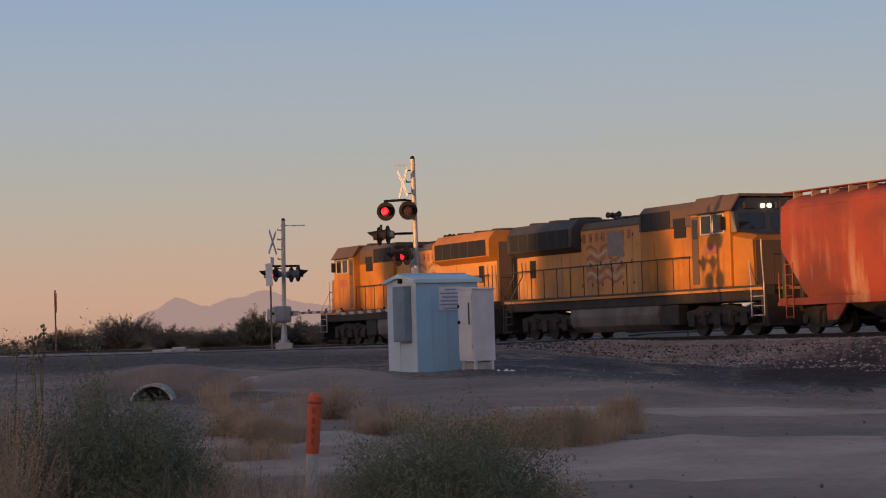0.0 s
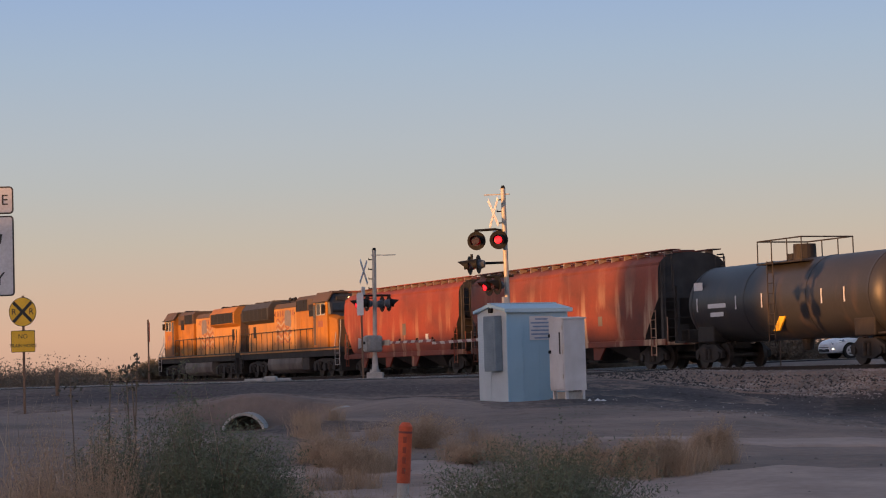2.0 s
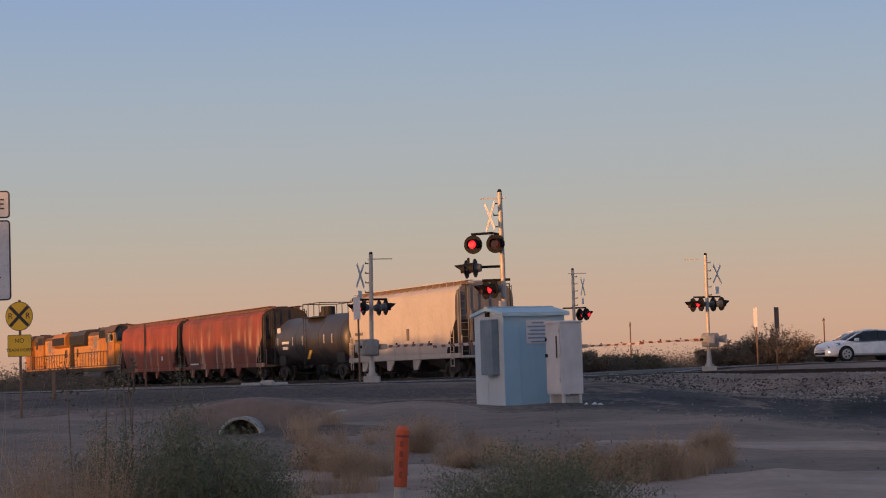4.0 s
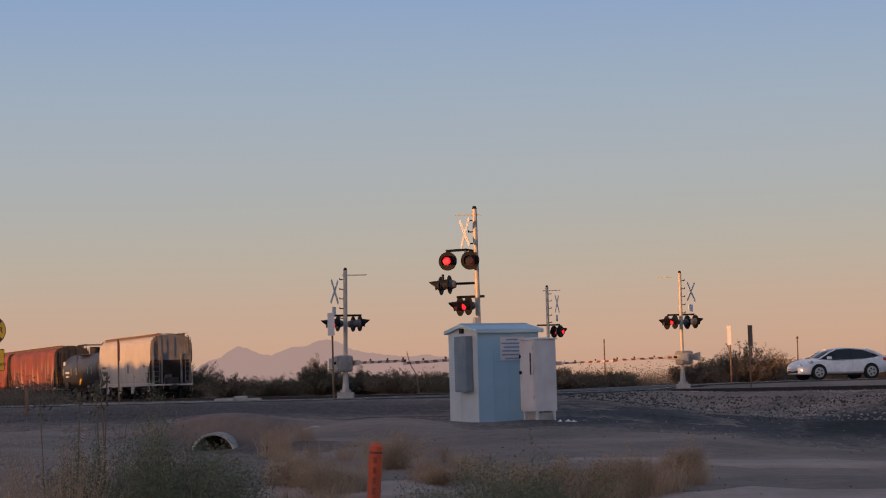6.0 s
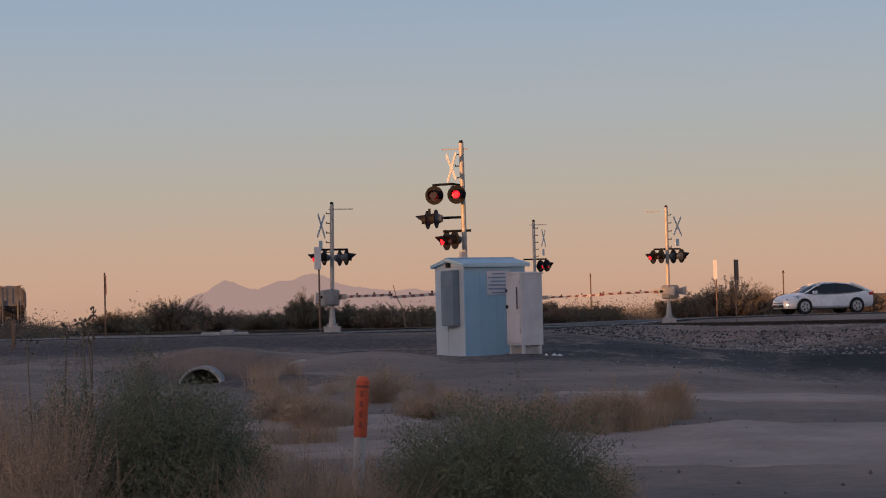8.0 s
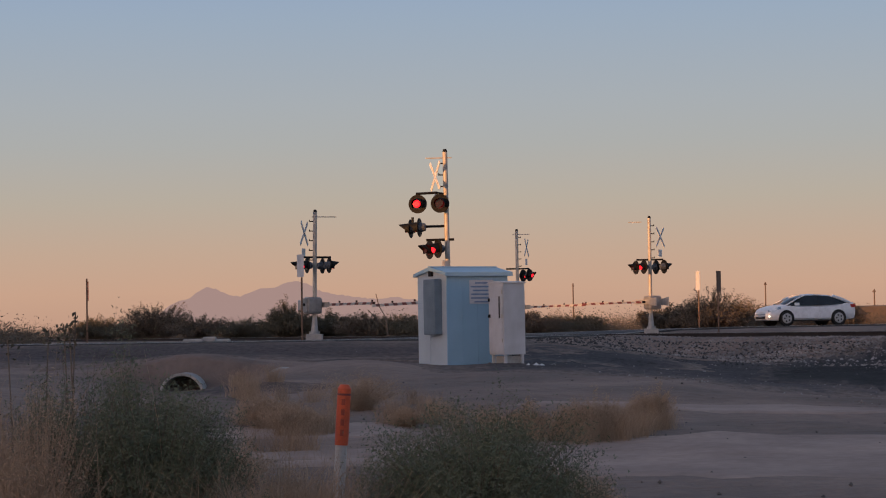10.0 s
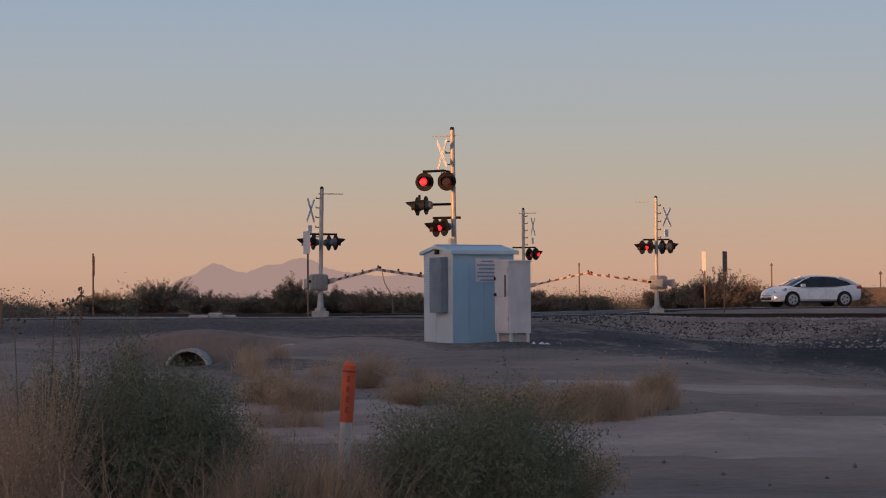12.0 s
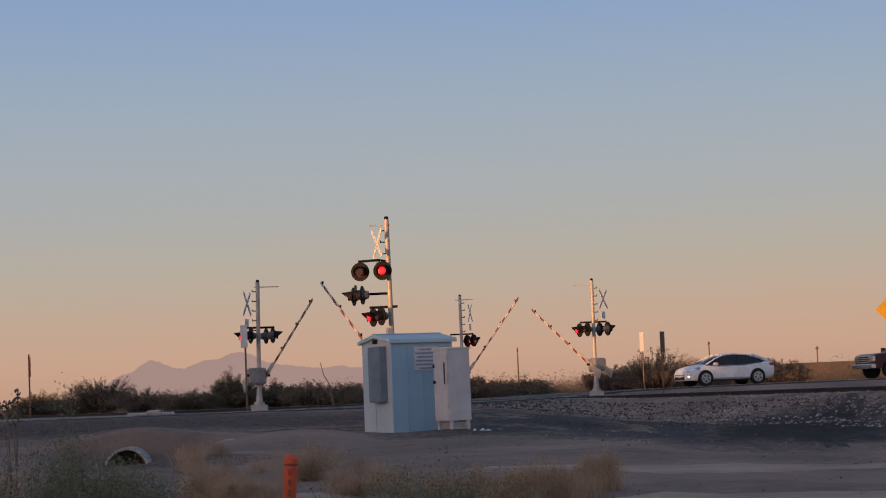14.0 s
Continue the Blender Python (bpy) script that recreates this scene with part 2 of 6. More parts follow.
def rod(p0, p1, r0, r1=None, seg=10, bm=None):
    bm = bm or bmesh.new()
    p0, p1 = Vector(p0), Vector(p1)
    d = p1 - p0
    q = d.to_track_quat("Z", "Y").to_matrix().to_4x4()
    bmesh.ops.create_cone(bm, cap_ends=True, segments=seg, radius1=r0, radius2=r0 if r1 is None else r1, depth=d.length,
                          matrix=Matrix.Translation((p0 + p1) / 2) @ q)
    return bm


def pipe(points, r, seg=8, bm=None):
    bm = bm or bmesh.new()
    for a, b in zip(points, points[1:]):
        rod(a, b, r, seg=seg, bm=bm)
    return bm


def prism(profile, a, b, axis="x", bm=None, bevel=0.0):
    """A flat outline swept from a to b along an axis. The outline's pairs are the other two axes in order."""
    bm = bm or bmesh.new()
    put = {"x": lambda p, s: (s, p[0], p[1]), "y": lambda p, s: (p[0], s, p[1]), "z": lambda p, s: (p[0], p[1], s)}[axis]
    lo = [bm.verts.new(put(p, a)) for p in profile]
    hi = [bm.verts.new(put(p, b)) for p in profile]
    fs = [bm.faces.new(lo), bm.faces.new(hi)]
    for i in range(len(lo)):
        j = (i + 1) % len(lo)
        fs.append(bm.faces.new((lo[i], lo[j], hi[j], hi[i])))
    bmesh.ops.recalc_face_normals(bm, faces=fs)
    if bevel:
        bmesh.ops.bevel(bm, geom=list({e for f in fs for e in f.edges}), offset=bevel, segments=2, affect="EDGES", profile=0.5)
    return bm


def loft(rings, bm=None, caps=True):
    bm = bm or bmesh.new()
    vs = [[bm.verts.new(p) for p in ring] for ring in rings]
    fs = []
    for r0, r1 in zip(vs, vs[1:]):
        for i in range(len(r0)):
            j = (i + 1) % len(r0)
            fs.append(bm.faces.new((r0[i], r0[j], r1[j], r1[i])))
    if caps:
        fs += [bm.faces.new(vs[0]), bm.faces.new(vs[-1])]
    bmesh.ops.recalc_face_normals(bm, faces=fs)
    return bm


def words(name, text, size, material, parent, m, label="", spacing=1.0):
    cu = bpy.data.curves.new(name, "FONT")
    cu.body, cu.size, cu.align_x, cu.align_y, cu.extrude, cu.space_character = text, size, "CENTER", "CENTER", 0.002, spacing
    tmp = bpy.data.objects.new(name, cu)
    me = bpy.data.meshes.new_from_object(tmp)
    bpy.data.objects.remove(tmp)
    me.materials.append(M[material])
    ob = new(name, me)
    ob.parent = parent
    ob.matrix_basis = m
    if label:
        ob["label"] = label
    return ob


# ---- plan ----
TRACK_D = Vector((-0.4109, 0.9117, 0)).normalized()
TRACK_N = Vector((-TRACK_D.y, TRACK_D.x, 0))          # towards the camera's side
TRACK_C = Vector((9.44, 79.73, 0))
TRACK_RZ = math.degrees(math.atan2(TRACK_D.y, TRACK_D.x))
RAIL_Z = 1.38
ROAD = [Vector(p) for p in ((-400, 45, 1.4), (-150, 58, 1.4), (-60, 64.5, 1.42), (-30, 67, 1.42), (-14, 68.6, 1.4), (-6, 70.2, 1.38), (-2.2, 73.2, 1.37),
                            (0.6, 79.5, 1.37), (2.4, 87.5, 1.36), (4.2, 94.2, 1.37), (8.5, 97.2, 1.5), (14, 97.2, 1.58), (20, 97.6, 1.6), (36, 100, 1.62), (80, 106, 1.6), (400, 145, 1.5))]


def smooth(x, a, b):
    t = min(1.0, max(0.0, (x - a) / (b - a)))
    return t * t * (3 - 2 * t)


def road_near(x, y):
    """Distance to the road's centre line and its height there."""
    best = (1e9, 0.0)
    for a, b in zip(ROAD, ROAD[1:]):
        dx, dy = b.x - a.x, b.y - a.y
        t = min(1.0, max(0.0, ((x - a.x) * dx + (y - a.y) * dy) / (dx * dx + dy * dy)))
        d = math.hypot(x - a.x - t * dx, y - a.y - t * dy)
        if d < best[0]:
            best = (d, a.z + t * (b.z - a.z))
    return best


def ground_z(x, y):
    s = (x - TRACK_C.x) * TRACK_N.x + (y - TRACK_C.y) * TRACK_N.y     # metres from the track's centre, camera side positive
    z = 0.72 * smooth(y, 19, 50) + 0.45 * smooth(y, 50, 66) if s > 0 else 1.1
    if s > 0:
        z *= 1 - 0.5 * smooth(x, 2, 9)
    amp = 0.10 * smooth(y, 14, 30) if y < 60 else 0.05
    z += 0.03 * noise.noise((x * 0.8, y * 0.25, 9)) * smooth(y, 14, 22)
    z += amp * noise.noise((x * 0.35, y * 0.35, 0)) + 0.03 * noise.noise((x * 1.1, y * 1.1, 4)) + 0.014 * noise.noise((x * 2.3, y * 2.3, 7))
    # ditch before the culvert, and the bank over it
    z -= 0.66 * math.exp(-((x + 6.7) / 1.9) ** 2 - ((y - 48.6) / 6.0) ** 2) * (1 - smooth(y, 52.1, 52.6))
    z += 0.34 * math.exp(-((x + 6.8) / 1.7) ** 2) * smooth(y, 52.0, 52.4) * (1 - smooth(y, 54.0, 59.0))
    z += 0.3 * math.exp(-((x + 2.6) / 2.0) ** 2 - ((y - 48) / 2.2) ** 2) + 0.14 * math.exp(-((x + 4.6) / 1.1) ** 2 - ((y - 36) / 1.6) ** 2)        # mound before the hut
    z = z + (1.2 - z) * smooth(5.6 - abs(s), 0, 3.2)
    rd, rz = road_near(x, y)
    z = z + (rz - 0.06 - z) * smooth(9.5 - rd, 0, 5.0)
    return z


def spread(lo, hi, step, far, grow=1.25):
    out, x, d = [], lo, step
    while x > -far:
        d *= grow
        x -= d
        out.append(x)
    out.reverse()
    x = lo
    while x < hi:
        out.append(x)
        x += step
    d = step
    while x < far:
        out.append(x)
        d *= grow
        x += d
    return out


def build_ground():
    xs, ys = spread(-22, 26, 0.4, 4800), spread(10, 100, 0.4, 4800)
    verts = [(x, y, ground_z(x, y)) for y in ys for x in xs]
    w = len(xs)
    faces = [(j * w + i, j * w + i + 1, (j + 1) * w + i + 1, (j + 1) * w + i) for j in range(len(ys) - 1) for i in range(w - 1)]
    me = bpy.data.meshes.new("ground")
    me.from_pydata(verts, [], faces)
    me.materials.append(M["soil"])
    for p in me.polygons:
        p.use_smooth = True
    tagged(new("ground", me), "pale sandy desert soil with dry patches", "ground", kind="structure")


def along_road(step=2.0):
    pts = []
    for i in range(len(ROAD) - 1):
        p0, p1, p2, p3 = ROAD[max(i - 1, 0)], ROAD[i], ROAD[i + 1], ROAD[min(i + 2, len(ROAD) - 1)]
        n = max(2, int((p2 - p1).length / step))
        for k in range(n):
            t = k / n
            pts.append(0.5 * ((2 * p1) + (p2 - p0) * t + (2 * p0 - 5 * p1 + 4 * p2 - p3) * t * t + (3 * p1 - p0 - 3 * p2 + p3) * t ** 3))
    return pts + [ROAD[-1]]


def ribbon(pts, off0, off1, z0, z1):
    bm = bmesh.new()
    rows = []
    for i, p in enumerate(pts):
        d = (pts[min(i + 1, len(pts) - 1)] - pts[max(i - 1, 0)]).normalized()
        n = Vector((-d.y, d.x, 0))
        rows.append([bm.verts.new(p + n * off0 + Vector((0, 0, z0))), bm.verts.new(p + n * off0 + Vector((0, 0, z1))),
                     bm.verts.new(p + n * off1 + Vector((0, 0, z1))), bm.verts.new(p + n * off1 + Vector((0, 0, z0)))])
    for a, b in zip(rows, rows[1:]):
        for k in range(3):
            bm.faces.new((a[k], a[k + 1], b[k + 1], b[k]))
    bmesh.ops.recalc_face_normals(bm, faces=bm.faces)
    return bm


def build_road():
    pts = along_road()
    road = part("road", ribbon(pts, -4.2, 4.2, -0.25, 0.0), "asphalt")
    tagged(road, "grey weathered two-lane asphalt road", "road", kind="structure")
    for off in (-3.8, 3.8):
        tagged(part("edge_line", ribbon(pts, off - 0.07, off + 0.07, 0.0, 0.005), "white_line", road), "faded white edge line")


def track_at(l, s=0.0, z=0.0):
    return TRACK_C + TRACK_D * l + TRACK_N * s + Vector((0, 0, z))


def build_track():
    m = Matrix.Translation(TRACK_C) @ pose(0, 0, 0, 0, 0, TRACK_RZ)
    bed = part("ballast_bed", prism([(-2.9, 0.9), (-1.7, 1.10), (1.7, 1.10), (2.9, 0.9)], -120, 900), "ballast", m=m)
    tagged(bed, "grey crushed stone ballast under the rails", "ballast", kind="structure")
    for side in (-1, 1):
        y = side * 0.755
        rail = part("rail", prism([(y - 0.075, 1.18), (y + 0.075, 1.18), (y + 0.075, 1.2), (y + 0.012, 1.225), (y + 0.012, 1.335), (y + 0.036, 1.345),
                                   (y + 0.036, RAIL_Z - 0.004), (y - 0.036, RAIL_Z - 0.004), (y - 0.036, 1.345), (y - 0.012, 1.335), (y - 0.012, 1.225), (y - 0.075, 1.2)],
                                  -120, 900), "rail_steel", m=m)
        tagged(rail, "rust-brown steel railway rail with worn top", "rail", kind="structure")
        part("rail_head", box(-120, 900, y - 0.03, y + 0.03, RAIL_Z - 0.004, RAIL_Z), "rail_top", rail)
    tie = part("railway_tie", box(-0.115, 0.115, -1.3, 1.3, -0.18, 0.0, 0.01), "tie", bed)
    n = 0
    for i in range(-60, 230):
        l = i * 0.55
        o = tie if n == 0 else new("railway_tie", tie.data)
        o.parent = bed
        o.matrix_basis = pose(l, random.uniform(-0.03, 0.03), 1.205 + random.uniform(-0.01, 0.006))
        n += 1


build_ground()
build_road()
build_track()
MOVES = []

# ---- crossing signals ----
FLASH = 1.194


def flips(first_lit):
    """Poses that turn a two-faced lens round at each half period."""
    rows, ang = [(0.0, 0 if first_lit else 180)], 0 if first_lit else 180
    for k in range(1, 24):
        t = -0.04 + k * FLASH / 2 + {11: 0.05, 21: -0.06}.get(k, 0.0)
        for i in range(4):
            rows.append((t - 0.05 + 0.0334 * i, ang + 60 * i))
        ang += 180
    rows.append((14.0, ang))
    return rows


def signal_lamp(parent, x, y, z, face, lit_first, r=0.29):
    """One crossing lamp facing the horizontal angle face (degrees): background, hood, housing and the lens that turns over."""
    m = pose(x, y, z, 0, 0, face)                     # local +x is the way the lamp faces
    bm = rod((-0.02, 0, 0), (0.0, 0, 0), r, seg=28)
    back = part("lamp_background", bm, "matt_black", parent, "black round background plate", m)
    part("lamp_housing", rod((-0.2, 0, 0), (-0.02, 0, 0), 0.11, 0.17, 18), "lamp_back", back)
    bm = bmesh.new()
    n = 14
    inner, outer = [], []
    for i in range(n + 1):
        a = radians(-35 + 250 * i / n)
        cx_, sz_ = math.cos(a), math.sin(a)
        long = 0.14 + 0.24 * max(0.0, math.sin(a))
        inner.append((bm.verts.new((0, 0.17 * cx_, 0.17 * sz_)), bm.verts.new((long, 0.165 * cx_, 0.165 * sz_ - 0.03))))
        outer.append((bm.verts.new((0, 0.178 * cx_, 0.178 * sz_)), bm.verts.new((long, 0.173 * cx_, 0.173 * sz_ - 0.03))))
    for i in range(n):
        bm.faces.new((inner[i][0], inner[i + 1][0], inner[i + 1][1], inner[i][1]))
        bm.faces.new((outer[i][0], outer[i][1], outer[i + 1][1], outer[i + 1][0]))
        bm.faces.new((inner[i][1], inner[i + 1][1], outer[i + 1][1], outer[i][1]))
    part("hood", bm, "matt_black", back)
    part("lens_rim", rod((0.0, 0, 0), (0.012, 0, 0), 0.165, seg=24), "lens_dark", back)
    lens = rod((-0.012, 0, 0), (0.012, 0, 0), 0.12, 0.12, 20)
    rod((0.012, 0, 0), (0.025, 0, 0), 0.12, 0.08, 20, bm=lens)
    ob = part("lens", lens, "lens_dark", parent, "flashing red lens")
    ob.data.materials.append(M["lens_lit"])
    for p in ob.data.polygons:
        if p.center.x > 0.0:
            p.material_index = 1
    base = pose(x, y, z, 0, 0, face) @ pose(0.14, 0, 0)
    MOVES.append((ob, [(t, base @ pose(0, 0, 0, 0, 0, a)) for t, a in flips(lit_first)]))


def crossbuck(parent, x, y, z, face, material="white"):
    """Two crossed blades with a small plate below, on a stub from the pole."""
    for a in (45, -45):
        m = pose(x, y, z, 0, 0, face) @ pose(0.012 if a > 0 else 0.03, 0, 0, a)
        b = part("crossbuck_blade", box(-0.008, 0.008, -0.6, 0.6, -0.065, 0.065), material, parent, "pale crossing blade", m)
        part("blade_text", box(0.008, 0.011, -0.45, 0.45, -0.010, 0.010), "alum", b)
    m = pose(x, y, z - 0.72, 0, 0, face)
    part("tracks_plate", box(-0.008, 0.008, -0.2, 0.2, -0.16, 0.16), material, parent, "small plate under the crossbuck", m)


M["mech"] = mat("worn_grey_mechanism_paint", (0.34, 0.33, 0.32), (0.22, 0.215, 0.21), 0.5, 0.1, scale=4)


def gate_arm(parent, pivot, yaw, length, rise):
    """A striped arm along local +x from the pivot; rise: rows of (t, degrees)."""
    arm = part("gate_arm", prism([(-0.012, -0.046), (0.012, -0.046), (0.012, 0.046), (-0.012, 0.046)], 0.2, length), "arm_white", parent,
               "red and white striped gate arm")
    n = int(length / 0.42)
    for i in range(n):
        x0 = 0.3 + i * 0.42
        if i % 2 == 0:
            bm = bmesh.new()
            for s in (-1, 1):
                prism([(x0, -0.0455), (x0 + 0.4, -0.0455), (x0 + 0.5, 0.0455), (x0 + 0.1, 0.0455)], s * 0.0125, s * 0.0150, "y", bm)
            part("stripe", bm, "stripe_red", arm)
    for f in (0.35, 0.68, 0.97):
        part("arm_lamp", rod((length * f, 0, 0.05), (length * f, 0, 0.12), 0.035, seg=10), "lens_dark", arm)
    part("arm_channel", box(-0.35, 0.9, -0.035, -0.012, -0.1, 0.1), "galv", arm)
    MOVES.append((arm, [(t, pose(*pivot, 0, 0, yaw) @ pose(0, 0, 0, 0, -a, 0)) for t, a in rise]))


def crossing_mast(x, y, z, label, height, arm_yaw, arm_len, rise, side, lamps, bars, lean=0.0, buck=None, top_bar=None, arm_out=0.3, mech_low=0.75, lamp_r=0.29):
    """A crossing signal mast. side: -1 or 1, where the crossbuck's steps stand off in x; lamps: (x, y, z, face, lit first)."""
    t = thing("crossing_signal", pose(x, y, z, 0, lean, 0), label, "crossing signal", "crossing signals")
    part("foundation", prism([(-0.3, -0.3), (0.3, -0.3), (0.3, 0.3), (-0.3, 0.3)], -0.6, 0.0, "z", bevel=0.03), "concrete", t, "square concrete footing")
    bm = rod((0, 0, -0.02), (0, 0, 0.62), 0.14, 0.09, 14)
    rod((0, 0, -0.02), (0, 0, 0.10), 0.2, 0.2, 14, bm)
    part("base_casting", bm, "alum", t, "flared pole base", smooth=True)
    part("pole", rod((0, 0, 0.5), (0, 0, height), 0.08, 0.075, 16), "galv", t, "round metal pole", smooth=True)
    part("pole_cap", rod((0, 0, height), (0, 0, height + 0.09), 0.078, 0.05, 14), "matt_black", t)
    for i in range(5):
        zz = height - 0.35 - 0.36 * i
        bm = box(side * 0.05, side * 0.22, -0.018, 0.018, zz - 0.018, zz + 0.018)
        box(side * 0.19, side * 0.22, -0.018, 0.018, zz, zz + 0.06, bm=bm)
        part("step_bracket", bm, "matt_black", t)
    if top_bar:
        part("top_bar", box(top_bar[0], top_bar[1], -0.02, 0.02, height - 0.2, height - 0.165), "galv", t)
    if buck:
        crossbuck(t, *buck)
    for b in bars:
        part("lamp_bar", pipe(b, 0.04), "matt_black", t)
    for lp in lamps:
        signal_lamp(t, *lp, r=lamp_r)
    ca, sa = math.cos(radians(arm_yaw)), math.sin(radians(arm_yaw))
    m = pose(0, 0, 0, 0, 0, arm_yaw)
    mech = part("gate_mechanism", box(-0.32, 0.3, -0.38, 0.22, mech_low, mech_low + 0.62, 0.09), "mech", t, "grey gate mechanism box", m)
    part("mechanism_door", box(-0.26, 0.24, -0.395, -0.38, mech_low + 0.06, mech_low + 0.56, 0.0), "mech", mech)
    part("mechanism_shaft", rod((0, -0.45, mech_low + 0.34), (0, 0.42, mech_low + 0.34), 0.05, seg=12), "matt_black", mech)
    pivot = Vector((-sa * arm_out, ca * arm_out, mech_low + 0.34))
    gate_arm(t, tuple(pivot), arm_yaw, arm_len, rise)
    for s in (-1, 1):
        w = part("counterweight", prism([(-1.05, -0.2), (-0.55, -0.14), (-0.1, -0.05), (-0.1, 0.05), (-0.55, 0.14), (-1.05, 0.2)], -0.02, 0.02, "y", bevel=0.006),
                 "alum", t, "grey counterweight plate")
        py = Vector((-sa * arm_out * s, ca * arm_out * s, mech_low + 0.34))
        MOVES.append((w, [(tt, pose(*py, 0, 0, arm_yaw) @ pose(0, 0, 0, 0, -a, 0)) for tt, a in rise]))
    return t


def build_signals():
    rise = [(0, 0), (11.4, 0), (11.7, 1), (12.0, 4.2), (12.5, 10.4), (13.0, 15.6), (13.3, 18.6), (13.6, 21.8), (14.0, 26)]
    rise_b = [(t, a * 1.08) for t, a in rise]
    rise_far = [(t, a * 1.2) for t, a in rise]
    rise_hut = [(0, 0), (11.4, 0), (11.7, 1), (12.0, 4.2), (12.5, 10.7), (13.0, 16.8), (13.3, 20.6), (13.6, 24.5), (14.0, 29.5)]
    left_face, right_face = 203.0, 23.0                # away from the track on each side, in degrees
    ax, ay = -0.39, 0.92                               # a lamp pair lies along the track

    def pair(cx_, z, face, first):
        return [(cx_ + ax * 0.38, ay * 0.38, z, face, first), (cx_ - ax * 0.38, -ay * 0.38, z, face, not first)]

    # on the camera's side of the track, across the road
    crossing_mast(-5.27, 76.8, 1.58, "tall silver crossing signal with gate and crossbuck beside the road", 4.55, -68, 5.7, rise, -1,
                  pair(-0.42, 2.55, left_face, False) + pair(0.42, 2.55, right_face, True),
                  [[(-0.5, 0, 2.86), (0.6, 0, 2.86)]], lean=1.0, buck=(-0.42, 0.0, 3.75, -14), top_bar=(-0.12, 0.8))
    # beside the hut
    crossing_mast(-0.2, 63.8, 1.45, "tall crossing signal with three pairs of red lamps behind the hut", 5.72, 112, 6.2, rise_hut, -1,
                  [(-0.88, -0.25, 4.11, 258, True), (-0.19, -0.3, 4.11, 262, False)]
                  + [(-1.13, 0.25, 3.38, 165, True), (-0.85, -0.35, 3.38, 165, False)] + [(-0.56, 0.3, 2.71, 207, False), (-0.30, -0.38, 2.71, 207, True)],
                  [[(-0.1, 0, 4.42), (-0.3, -0.2, 4.45), (-0.93, -0.2, 4.43)], [(0, 0, 3.42), (-1.05, 0, 3.42), (-1.05, 0, 3.72)], [(0.22, 0, 3.0), (-0.65, 0, 3.0)]],
                  lean=-0.6, buck=(-0.30, 0.0, 4.98, 200), top_bar=(-0.6, 0.2))
    # beyond the track
    crossing_mast(8.72, 92.3, 1.57, "silver crossing signal with four lamps, sunlit, beyond the track", 4.95, 115, 5.65, rise_b, 1,
                  pair(-0.46, 2.75, left_face, False) + pair(0.46, 2.75, right_face, True),
                  [[(-0.6, 0, 3.08), (0.6, 0, 3.08)]], buck=(0.46, 0.0, 4.09, -30), top_bar=(-0.94, -0.33), mech_low=0.85, lamp_r=0.31)
    crossing_mast(3.14, 104.3, 1.55, "slim crossing signal with crossbuck at the far corner of the crossing", 5.06, -65, 6.5, rise_far, 1,
                  pair(0.47, 2.8, right_face + 300, False), [[(-0.56, 0, 3.14), (0.62, 0, 3.14)]], buck=(0.47, 0.0, 4.2, -15), top_bar=(-0.22, 0.67), mech_low=0.85, lamp_r=0.31)


